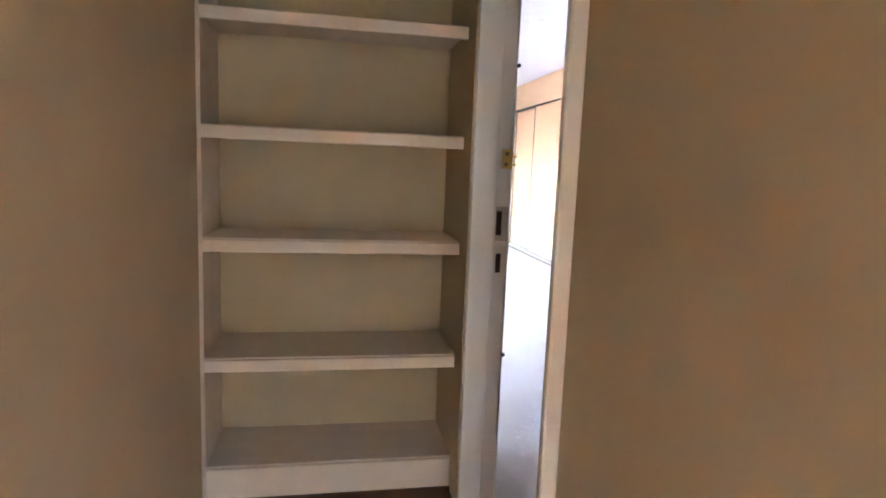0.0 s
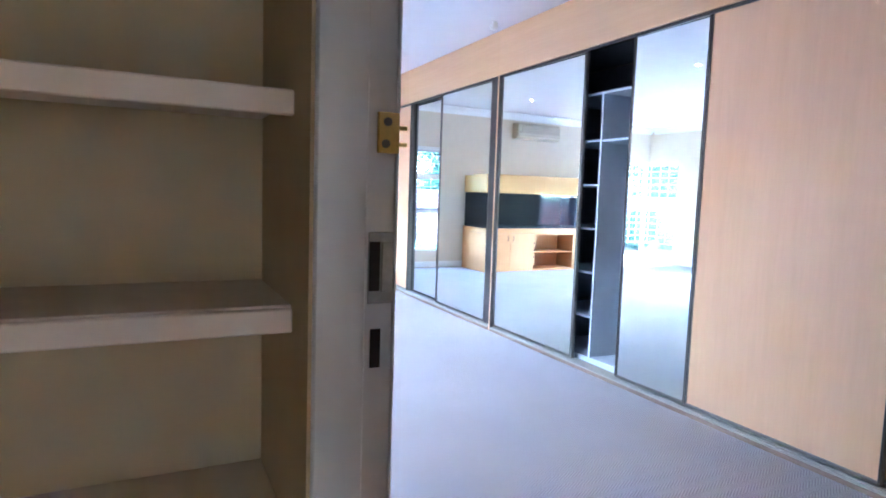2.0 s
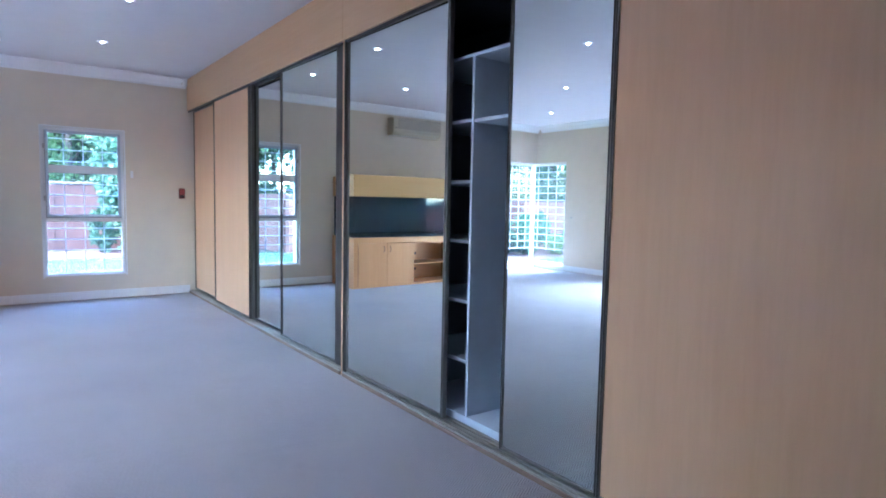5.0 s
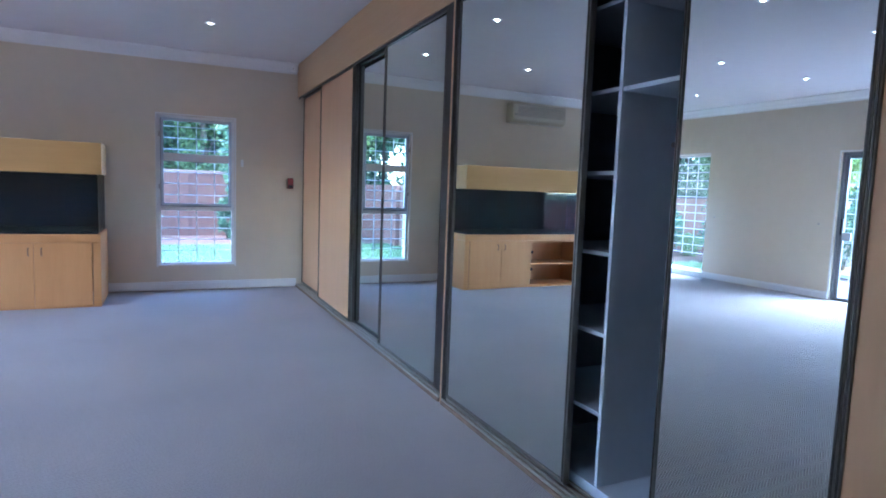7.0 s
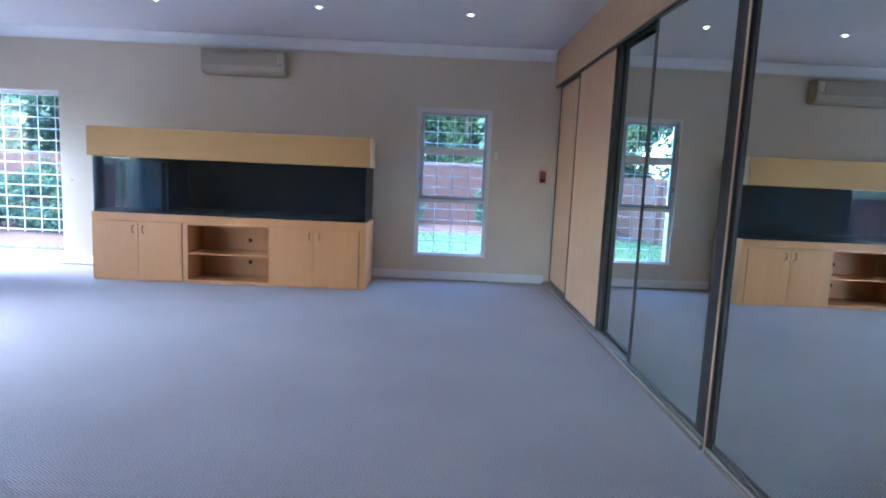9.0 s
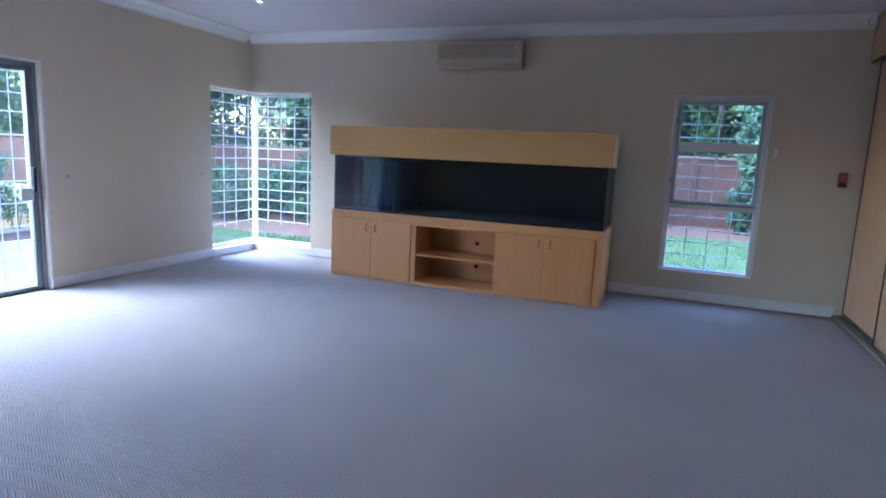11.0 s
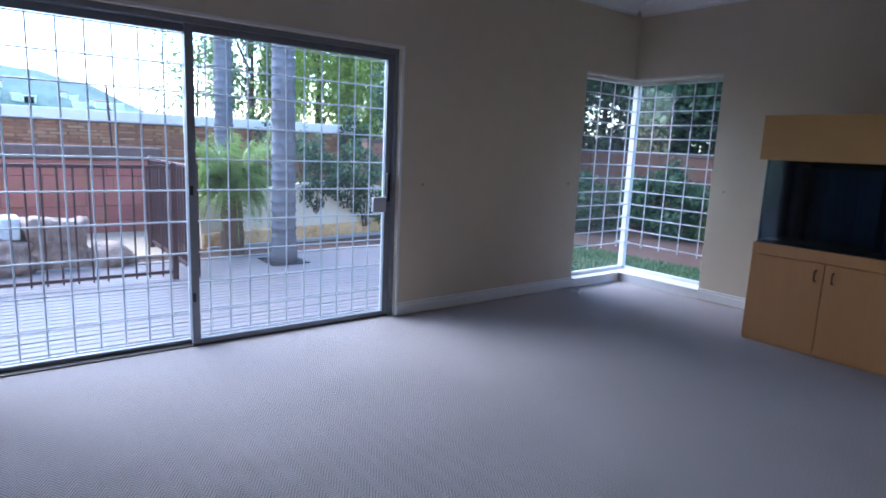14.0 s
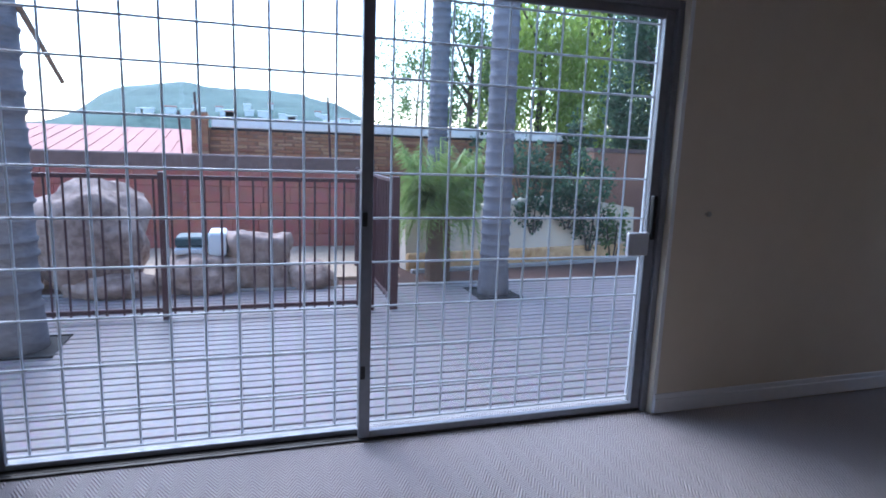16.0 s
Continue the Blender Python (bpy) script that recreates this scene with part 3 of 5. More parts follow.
part("shelf", box(0.01, 0.57, dv - 0.95, dv - 0.009, 1.757, 1.775, 0.001), M_INNER, inner, "pale grey melamine shelf")
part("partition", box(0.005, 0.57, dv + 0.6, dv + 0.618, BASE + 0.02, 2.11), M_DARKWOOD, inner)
part("partition", box(0.005, 0.57, dv - 0.968, dv - 0.95, BASE + 0.02, 2.45), M_INNER, inner)
part("hook", rod((0.3, dv - 0.012, 1.56), (0.3, dv - 0.02, 1.56), 0.012, sides=12), M_STEEL, inner, "small metal hanging-rail socket")

post = thing("wardrobe_post", (FRONT, 4.812, 0), "maple-edged end post between the two wardrobes", "post")
part("panel", box(-0.012, 0.11, -0.018, 0.010, 0, HEAD, 0.002), M_MAPLE, post)
part("edge_strip", box(-0.016, 0.02, -0.027, -0.0185, 0, HEAD, 0.002), M_ALU, post, "bronze aluminium edge strip")

for y0, y1 in ((-0.48, 4.79), (4.835, NORTH - 0.003)):
    o = thing("floor_track", (FRONT, (y0 + y1) / 2, 0), "worn aluminium sliding-door floor track on a timber strip", "door track", "wardrobe tracks")
    h = (y1 - y0) / 2
    part("timber", box(-0.022, 0.115, -h, h, 0, 0.026, 0.003), M_TIMBER, o, "dull brown timber strip")
    for k in (-0.018, 0.014, 0.046, 0.082):
        part("rail", box(k, k + 0.014, -h, h, 0.026, 0.040, 0.002), M_TRACK, o)
    o = thing("head_track", (FRONT, (y0 + y1) / 2, HEAD), "dark bronze aluminium sliding-door head track", "door track", "wardrobe tracks")
    part("channel", box(0.001, 0.108, -h, h, 0.003, 0.029, 0.002), M_ALU_DK, o)
    part("front_flange", box(-0.006, 0.003, -h, h, -0.022, -0.001, 0.001), M_ALU_DK, o)


def sliding_door(y0, y1, track, panel, label, stile=0.022, dark=False, left=True, right=True, swing=0.0):
    """A framed sliding wardrobe door; track 0 is the front one."""
    x0 = FRONT + 0.006 + 0.05 * track
    o = thing("sliding_wardrobe_door", (x0, (y0 + y1) / 2, BASE), label, "wardrobe door", "sliding wardrobe doors")
    h, top = (y1 - y0) / 2, HEAD - BASE - 0.004
    alu = M_ALU_DK if dark else M_ALU
    part("panel", box(0.008, 0.022, -h + 0.008, h - 0.008, 0.01, top - 0.01), panel, o)
    for s, on in ((-1, right), (1, left)):
        if on:
            part("stile", box(0.0, 0.032, min(s * h, s * (h - stile)), max(s * h, s * (h - stile)), 0, top, 0.003, segs=2), alu, o, "bronze aluminium stile")
            part("groove", box(-0.002, 0.0, s * (h - stile / 2) - 0.003, s * (h - stile / 2) + 0.003, 0.01, top - 0.01), M_ALU_DK, o)
    part("bottom_rail", box(0.002, 0.03, -h + stile, h - stile, 0, 0.018, 0.002), alu, o)
    part("top_rail", box(0.002, 0.03, -h + stile, h - stile, top - 0.016, top, 0.002), alu, o)
    o.rotation_euler.z = radians(swing)
    return o


sliding_door(8.205, NORTH - 0.03, 1, M_MAPLE, "pale maple veneer sliding wardrobe door, closed", 0.014)
sliding_door(6.965, 8.23, 0, M_MAPLE, "pale maple veneer sliding wardrobe door beside a mirrored one", 0.010, left=True)
sliding_door(5.95, 6.93, 1, M_MIRROR, "full-height mirrored sliding wardrobe door, partly behind another", 0.018, dark=True, swing=0.5)
sliding_door(4.955, 6.075, 0, M_MIRROR, "full-height mirrored sliding wardrobe door with thin bronze frame", 0.022, swing=0.7)
sliding_door(3.57, 4.775, 0, M_MIRROR, "full-height mirrored sliding wardrobe door beside the open bay", 0.024, swing=0.85)
sliding_door(2.443, 3.06, 0, M_MIRROR, "mirrored sliding wardrobe door next to a maple one", 0.014, swing=0.95)
sliding_door(1.315, 2.44, 0, M_MAPLE, "pale maple veneer sliding wardrobe door with bronze frame", 0.015)
sliding_door(0.2, 1.37, 1, M_MAPLE, "pale maple veneer sliding wardrobe door on the rear track", 0.026)
sliding_door(-0.46, 0.26, 0, M_MAPLE, "pale maple veneer sliding wardrobe door at the end", 0.026)
part("dark_return", box(0.03, 0.11, 6.93 - 4.5, 6.965 - 4.5, BASE - HEAD, 0), M_ALU, fascia)
part("dark_return", box(0.012, 0.05, 4.84 - 4.5, 4.955 - 4.5, BASE - HEAD, 0), M_ALU_DK, fascia)

# ---- aquarium on its cabinet ----
TX0, TX1, TY0, TY1 = -1.893, 1.126, 8.54, 9.34
cab = thing("aquarium_cabinet", (0, TY0, 0), "beech veneer aquarium cabinet with doors and an open centre bay", "cabinet")
d = TY1 - TY0
part("top_board", box(TX0, TX1, 0, d, 0.672, 0.755, 0.003), M_BEECH, cab)
part("end_panel", box(1.056, TX1, -0.002, d, 0, 0.671, 0.002), M_BEECH, cab)
part("end_panel", box(TX0, TX0 + 0.02, 0.02, d, 0, 0.671, 0.002), M_BEECH, cab)
part("back_panel", box(TX0 + 0.02, 1.056, d - 0.02, d, 0.0, 0.671), M_BEECH, cab)
part("plinth", box(TX0 + 0.02, 1.056, 0.012, d - 0.02, 0, 0.03), M_BEECH, cab)
part("post", box(-0.898, -0.842, -0.002, d - 0.02, 0.031, 0.671, 0.002), M_BEECH, cab)
part("post", box(0.044, 0.056, 0.002, d - 0.02, 0.031, 0.671, 0.002), M_BEECH, cab)
part("bottom_rail", box(-0.842, 0.044, 0.0, 0.03, 0.0, 0.034, 0.002), M_BEECH, cab)
part("top_rail", box(-0.842, 0.044, 0.0, 0.022, 0.648, 0.671, 0.001), M_BEECH, cab)
part("shelf", box(-0.842, 0.044, 0.015, 0.459, 0.318, 0.336, 0.001), M_BEECH, cab, "beech shelf in the open bay")
part("bay_back", box(-0.842, 0.044, 0.46, 0.475, 0.031, 0.671), M_BEECH, cab)
for hz in (0.45, 0.19):
    part("cable_hole", rod((-0.29, 0.456, hz), (-0.29, 0.4595, hz), 0.024, sides=20), M_HOLE, cab, "round dark cable hole")
part("shadow_gap", box(1.0525, 1.0555, -0.001, 0.012, 0.02, 0.66), M_HOLE, cab)
part("shadow_gap", box(-0.9015, -0.8985, -0.001, 0.012, 0.02, 0.668), M_HOLE, cab)
for y0, y1, hx in ((TX0 + 0.004, -1.389, -1.437), (-1.385, -0.908, -1.327), (0.058, 0.544, 0.503), (0.548, 1.046, 0.614)):
    o = part("door", box(y0, y1, -0.004, 0.014, 0.018, 0.668, 0.002), M_BEECH, cab)
    hb = rod((hx, -0.004, 0.618), (hx, -0.034, 0.606), 0.0065)
    rod((hx, -0.034, 0.606), (hx, -0.034, 0.552), 0.0065, hb)
    rod((hx, -0.034, 0.552), (hx, -0.004, 0.540), 0.0065, hb)
    part("handle", hb, mat("beech_bow_handle", (0.24, 0.13, 0.06), 0.4, vary=0.1), o, "turned brown bow handle")

tank = thing("aquarium", (0, TY0, 0.757), "large empty glass aquarium with dark blue back", "aquarium")
A0, A1, TH = TX0 + 0.02, TX1 - 0.02, 0.625
part("front_pane", box(A0, A1, 0.012, 0.024, 0, TH), M_TANKGLASS, tank).visible_shadow = False
part("side_pane", box(A0, A0 + 0.012, 0.026, d - 0.03, 0, TH), M_TANK_DIV, tank, "blue coated end pane")
part("side_pane", box(A1 - 0.012, A1, 0.026, d - 0.03, 0, TH), M_TANKGLASS, tank).visible_shadow = False
part("back_pane", box(A0, A1, d - 0.03, d - 0.018, 0, TH), M_TANK_BACK, tank, "dark blue painted back pane")
part("bottom_pane", box(A0 + 0.013, A1 - 0.013, 0.026, d - 0.032, 0.001, 0.016), M_TANK_BACK, tank)
part("residue", box(A0 + 0.02, A1 - 0.02, 0.03, d - 0.04, 0.017, 0.026, 0.004), M_GRAVEL, tank, "thin dried residue on the tank floor")
# overflow panels carry the painted reflection streaks
part("overflow_panel", box(-1.15, -1.138, 0.03, d - 0.04, 0.017, 0.56), M_STREAK, tank, "blue acrylic overflow partition with painted reflection streaks")
part("overflow_panel", box(-1.09, -1.06, 0.03, 0.045, 0.017, 0.56), M_TANK_DIV, tank)
part("overflow_panel", box(A0 + 0.03, -1.15, 0.42, 0.432, 0.017, 0.56), M_STREAK, tank)
part("standpipe", rod((-1.68, 0.30, 0.02), (-1.68, 0.30, 0.54), 0.022, sides=14), M_TANK_DIV, tank, "blue-grey standpipe")
for x0 in (A0 + 0.012, A1 - 0.018):
    part("silicone_seam", box(x0, x0 + 0.006, 0.024, 0.032, 0, TH), M_SILICONE, tank)
part("silicone_seam", box(A0, A1, 0.0, 0.0115, 0.0, 0.010, 0.002), M_SILICONE, tank)

hood = thing("aquarium_hood", (0, TY0, 1.365), "yellowed wood-veneer light hood resting on the aquarium", "aquarium hood")
hx0, hx1 = -1.918, 1.147
hd = 0.46
part("front_panel", box(hx0, hx1, -0.014, 0.004, 0, 0.318, 0.002), M_HOOD, hood)
part("end_panel", box(hx0, hx0 + 0.018, 0.005, hd, 0, 0.318, 0.002), M_HOOD, hood)
part("end_panel", box(hx1 - 0.018, hx1, 0.005, hd, 0, 0.318, 0.002), M_HOOD, hood)
part("top_panel", box(hx0 + 0.019, hx1 - 0.019, 0.005, hd, 0.300, 0.316), M_HOOD, hood)
part("back_panel", box(hx0 + 0.019, hx1 - 0.019, d - 0.018, hd, 0.0, 0.299), M_HOOD, hood)
part("support_rail", box(hx0 + 0.019, hx1 - 0.019, 0.0045, 0.03, 0.017, 0.05), M_BEECH, hood)

# ---- air conditioner ----
ac = thing("air_conditioner", (-0.46, NORTH, 2.395), "cream wall-mounted split air conditioner", "air conditioner")
prof = ((0, 0), (0, 0.285), (-0.165, 0.285), (-0.195, 0.258), (-0.20, 0.075), (-0.185, 0.035), (-0.13, 0.0))
bm = bmesh.new()
e = [[bm.verts.new((sx, y, z)) for y, z in prof] for sx in (-0.49, 0.49)]
for i in range(len(prof)):
    j = (i + 1) % len(prof)
    bm.faces.new((e[0][i], e[0][j], e[1][j], e[1][i]))
bm.faces.new(e[0]), bm.faces.new(e[1][::-1])
bmesh.ops.bevel(bm, geom=bm.edges[:], offset=0.008, segments=2, affect="EDGES")
part("body", bm, M_AC, ac)
part("front_panel", box(-0.47, 0.40, -0.206, -0.196, 0.098, 0.246, 0.003), M_AC_G, ac, "grey intake panel")
for k in range(8):
    part("slat", box(-0.465, 0.395, -0.209, -0.2065, 0.105 + k * 0.0175, 0.111 + k * 0.0175, 0.001), M_AC, ac)
part("flap", box(-0.465, 0.465, -0.203, -0.190, 0.040, 0.068, 0.003), M_AC, ac, "closed air outlet flap")
part("display", box(0.415, 0.465, -0.203, -0.199, 0.10, 0.13, 0.001), M_AC_G, ac)


# ---- windows and the sliding door ----
def pane(name, bm, parent):
    o = part(name, bm, M_GLASS, parent)
    o.visible_shadow = False
    return o


win = thing("window_1", ((WN_A + WN_B) / 2, NORTH, WN_SILL), "white steel window with an opening upper sash and bars", "window", kind="structure")
hw, hh = (WN_B - WN_A) / 2, WN_HEAD - WN_SILL
f0, f1 = 0.035, 0.075
for sx in (-1, 1):
    part("frame_stile", box(min(sx * hw, sx * (hw - 0.035)), max(sx * hw, sx * (hw - 0.035)), f0, f1, 0, hh, 0.003), M_WHITE, win)
    part("plaster_edge", box(min(sx * hw, sx * (hw + 0.018)), max(sx * hw, sx * (hw + 0.018)), -0.004, -0.0005, -0.018, hh + 0.018, 0.001), M_WHITE, win)
part("head_rail", box(-hw + 0.035, hw - 0.035, f0, f1, hh - 0.035, hh, 0.003), M_WHITE, win)
part("sill_rail", box(-hw + 0.035, hw - 0.035, f0, f1, 0, 0.03, 0.003), M_WHITE, win)
part("transom", box(-hw + 0.035, hw - 0.035, f0, f1, 0.665, 0.715, 0.003), M_WHITE, win)
part("window_sill", box(-hw, hw, 0.0, 0.034, -0.002, 0.008, 0.002), M_WHITE, win)
part("plaster_edge", box(-hw - 0.018, hw + 0.018, -0.004, -0.0005, hh, hh + 0.018, 0.001), M_WHITE, win)
M_SASH = mat("grey_sash_paint", (0.50, 0.54, 0.60), 0.4, 0.0, vary=0.06, scale=14)
sash = part("sash", box(-hw + 0.036, -hw + 0.068, 0.022, 0.05, 0.716, hh - 0.036, 0.003), M_SASH, win, "grey steel opening sash")
part("rail", box(hw - 0.068, hw - 0.036, 0.022, 0.05, 0.716, hh - 0.036, 0.003), M_SASH, sash)
part("rail", box(-hw + 0.068, hw - 0.068, 0.022, 0.05, 0.716, 0.752, 0.003), M_SASH, sash)
part("rail", box(-hw + 0.068, hw - 0.068, 0.022, 0.05, hh - 0.07, hh - 0.036, 0.003), M_SASH, sash)
part("glazing_bar", box(-hw + 0.068, hw - 0.068, 0.028, 0.046, 1.255, 1.35, 0.003), M_WHITE, sash, "wide pale glazing bar")
pane("pane", box(-hw + 0.066, hw - 0.066, 0.036, 0.04, 0.75, 1.257), sash)
pane("pane", box(-hw + 0.066, hw - 0.066, 0.036, 0.04, 1.348, hh - 0.068), sash)
pane("pane", box(-hw + 0.033, hw - 0.033, 0.05, 0.054, 0.028, 0.667), win)
for z in (1.57, 0.95):
    part("hinge", box(-hw + 0.012, -hw + 0.042, 0.012, 0.03, z - 0.03, z + 0.03, 0.003), M_STEEL, sash, "steel hinge")
# dark strips put in for the shaded gap round the sash
for gx in (-hw + 0.0352, hw - 0.0412):
    part("sash_gap_line", box(gx - 0.003, gx + 0.003, 0.024, 0.034, 0.716, hh - 0.036), M_ALU_DK, sash)
part("sash_gap_line", box(-hw + 0.036, hw - 0.036, 0.018, 0.034, 0.7155, 0.722), M_ALU_DK, sash)
part("latch", box(-0.06, 0.09, 0.008, 0.03, 1.242, 1.254, 0.003), M_BLACK, sash, "dark casement stay")
for k in range(13):
    z = 0.035 + k * 0.1365
    part("burglar_bar", rod((-hw + 0.01, 0.105, z), (hw - 0.01, 0.105, z), 0.0055, sides=6), M_BAR, win)
for k in (-0.207, 0.0, 0.207):
    part("burglar_bar", rod((k, 0.095, 0.005), (k, 0.095, hh - 0.005), 0.0055, sides=6), M_BAR, win)

sens = thing("window_sensor", (2.605, NORTH, 1.578), "small white alarm contact beside the window", "sensor")
part("housing", box(-0.016, 0.016, -0.016, 0, -0.045, 0.045, 0.004), M_WHITE, sens)
wire = bmesh.new()
pts = [(2.62, 1.56), (2.75, 1.552), (2.9, 1.556), (3.05, 1.55), (3.19, 1.548), (3.195, 1.43)]
for a, b in zip(pts, pts[1:]):
    rod((a[0], NORTH - 0.003, a[1]), (b[0], NORTH - 0.003, b[1]), 0.0028, wire, 6)
tagged(new("alarm_wire", mesh_of("alarm_wire", wire, M_WALL)), "thin painted alarm wire along the wall", "wire")
kp = thing("alarm_keypad", (3.20, NORTH, 1.35), "small dark maroon alarm box on the wall", "alarm box")
part("housing", box(-0.036, 0.036, -0.032, 0, -0.068, 0.068, 0.005), M_RED, kp)
part("cover", box(-0.03, 0.03, -0.037, -0.0325, -0.01, 0.055, 0.002), mat("dark_red_cover", (0.30, 0.06, 0.05), 0.3, vary=0.08), kp)
part("button_row", box(-0.026, 0.026, -0.0365, -0.0325, -0.055, -0.025, 0.002), M_BLACK, kp)

cw = thing("window_2", (-3.762, 9.575, CW_SILL), "white steel corner window with burglar bars", "window", kind="structure")
ch = CW_HEAD - CW_SILL
ex, sy = CW_E + 3.762, CW_S - 9.575
part("corner_post", box(-0.03, 0.03, -0.03, 0.03, 0, ch, 0.004), M_WHITE, cw)
part("frame_stile", box(ex - 0.03, ex, -0.02, 0.02, 0, ch, 0.003), M_WHITE, cw)
part("frame_stile", box(-0.02, 0.02, sy, sy + 0.03, 0, ch, 0.003), M_WHITE, cw)
for z0, z1 in ((0, 0.035), (ch - 0.035, ch)):
    part("frame_rail", box(0.03, ex - 0.03, -0.02, 0.02, z0, z1, 0.003), M_WHITE, cw)
    part("frame_rail", box(-0.02, 0.02, sy + 0.03, -0.03, z0, z1, 0.003), M_WHITE, cw)
pane("pane", box(0.028, ex - 0.028, -0.002, 0.002, 0.033, ch - 0.033), cw)
pane("pane", box(-0.002, 0.002, sy + 0.028, -0.028, 0.033, ch - 0.033), cw)
part("window_sill", box(-0.13, ex, -0.21, 0.055, -0.02, -0.001, 0.003), M_WHITE, cw, "white painted sill")
part("window_sill", box(-0.13, 0.13, sy, -0.211, -0.02, -0.001, 0.003), M_WHITE, cw, "white painted sill")
part("apron", box(0.093, ex, -0.190, -0.1755, -0.1, -0.021, 0.003), M_WHITE, cw, "white painted board under the sill")
part("apron", box(0.0925, 0.107, sy, -0.1905, -0.1, -0.021, 0.003), M_WHITE, cw, "white painted board under the sill")
part("head_edge", box(0.093, ex, -0.179, -0.1755, ch, ch + 0.02, 0.001), M_WHITE, cw)
part("head_edge", box(0.0925, 0.0955, sy, -0.18, ch, ch + 0.02, 0.001), M_WHITE, cw)
for k in range(13):
    z = 0.305 + k * 0.140
    part("burglar_bar", rod((-0.04, -0.055, z), (ex - 0.005, -0.055, z), 0.006, sides=6), M_BAR, cw)
    part("burglar_bar", rod((0.055, sy + 0.005, z), (0.055, 0.03, z), 0.006, sides=6), M_BAR, cw)
for k in (0.06, 0.265, 0.478, 0.692, 0.905):
    part("burglar_bar", rod((k, -0.064, 0.27), (k, -0.064, ch - 0.003), 0.006, sides=6), M_BAR, cw)
for k in (-0.70, -0.475, -0.22):
    part("burglar_bar", rod((0.064, k, 0.27), (0.064, k, ch - 0.003), 0.006, sides=6), M_BAR, cw)

door = thing("sliding_door", (-3.755, SL_A, 0), "grey aluminium glazed sliding patio door, closed", "sliding door", kind="structure")
w = SL_B - SL_A
for y0, y1 in ((0, 0.035), (w - 0.035, w)):
    part("frame_jamb", box(-0.065, 0.045, y0, y1, 0, SL_HEAD, 0.003), M_SLIDE, door)
part("frame_head", box(-0.065, 0.045, 0.035, w - 0.035, SL_HEAD - 0.04, SL_HEAD, 0.003), M_SLIDE, door)
part("frame_sill", box(-0.065, 0.032, 0.0, w, 0.0, 0.010, 0.002), M_ALU_DK, door)
for k in (-0.04, 0.01):
    part("track_rail", box(k - 0.004, k + 0.004, 0.035, w - 0.035, 0.010, 0.0122, 0.0005), M_ALU_DK, door)


def leaf(y0, y1, cx, label, low):
    o = part("leaf", box(cx - 0.016, cx + 0.016, y0, y0 + 0.05, 0.0125, SL_HEAD - 0.041, 0.003), M_SLIDE, door, label)
    part("stile", box(cx - 0.016, cx + 0.016, y1 - 0.05, y1, 0.0125, SL_HEAD - 0.041, 0.003), M_SLIDE, o)
    part("rail", box(cx - 0.016, cx + 0.016, y0 + 0.05, y1 - 0.05, 0.0125, low, 0.003), M_SLIDE, o)
    part("rail", box(cx - 0.016, cx + 0.016, y0 + 0.05, y1 - 0.05, SL_HEAD - 0.085, SL_HEAD - 0.041, 0.003), M_SLIDE, o)
    pane("pane", box(cx - 0.003, cx + 0.003, y0 + 0.048, y1 - 0.048, low - 0.002, SL_HEAD - 0.083), o)
    return o


leaf(0.036, 1.53, -0.04, "fixed glazed leaf", 0.036)
mv = leaf(1.475, w - 0.037, 0.01, "sliding glazed leaf", 0.046)
part("pull_handle", box(0.028, 0.06, w - 0.085, w - 0.06, 0.92, 1.14, 0.006, segs=2), M_BLACK, mv, "black pull handle")
part("lock_box", box(0.027, 0.055, w - 0.205, w - 0.088, 0.84, 0.955, 0.005), M_BAR, mv, "white lock box")
part("meeting_clip", box(0.027, 0.038, 1.478, 1.50, 0.99, 1.05, 0.003), M_BLACK, mv)
part("meeting_clip", box(0.027, 0.038, 1.478, 1.50, 0.30, 0.36, 0.003), M_BLACK, mv)
part("plaster_edge", box(0.0855, 0.088, -0.022, 0.0, 0, SL_HEAD + 0.022, 0.001), M_WHITE, door)
part("plaster_edge", box(0.0855, 0.088, w, w + 0.022, 0, SL_HEAD + 0.022, 0.001), M_WHITE, door)
part("plaster_edge", box(0.0855, 0.088, 0.0, w, SL_HEAD, SL_HEAD + 0.022, 0.001), M_WHITE, door)

grille = thing("security_grille", (-3.862, SL_A, 0), "white painted steel security grille outside the sliding door", "security grille")
for y0, y1, a, n_, st in ((0.02, 1.50, 0.145, 10, 0.1375), (1.52, w - 0.02, 1.63, 10, 0.1355)):
    for k in range(n_):
        part("upright", rod((0, a + k * st, 0.03), (0, a + k * st, SL_HEAD - 0.01), 0.0055, sides=6), M_BAR, grille)
    for z in (0.03, 0.198, 0.398, 0.60, 0.808, 1.01, 1.212, 1.42, 1.626, 1.79, 1.975):
        part("crossbar", rod((0.008, y0, z), (0.008, y1, z), 0.0055, sides=6), M_BAR, grille)
    for yy in (y0, y1):
        part("side_bar", box(-0.008, 0.008, yy - 0.008, yy + 0.008, 0.0, SL_HEAD - 0.005, 0.001), M_BAR, grille)

# small fixings on the walls and floor
for px, py, ax in ((-2.595, NORTH, 1), (WEST, 8.44, 0), (WEST, 6.71, 0)):
    o = thing("wall_stud", (px, py, 1.055), "small dark curtain tie-back stud on the wall", "wall stud", "curtain studs")
    a, b = ((0, 0, 0), (0, -0.018, 0)) if ax else ((0, 0, 0), (0.018, 0, 0))
    part("stem", rod(a, b, 0.006, sides=10), M_STEEL, o)
    part("knob", rod(b, [v * 1.5 for v in b], 0.013, sides=14), M_STEEL, o)
plug = thing("cable_coil", (-3.50, 8.51, 0), "small white coiled aerial cable on the carpet", "cable")
bm = bmesh.new()
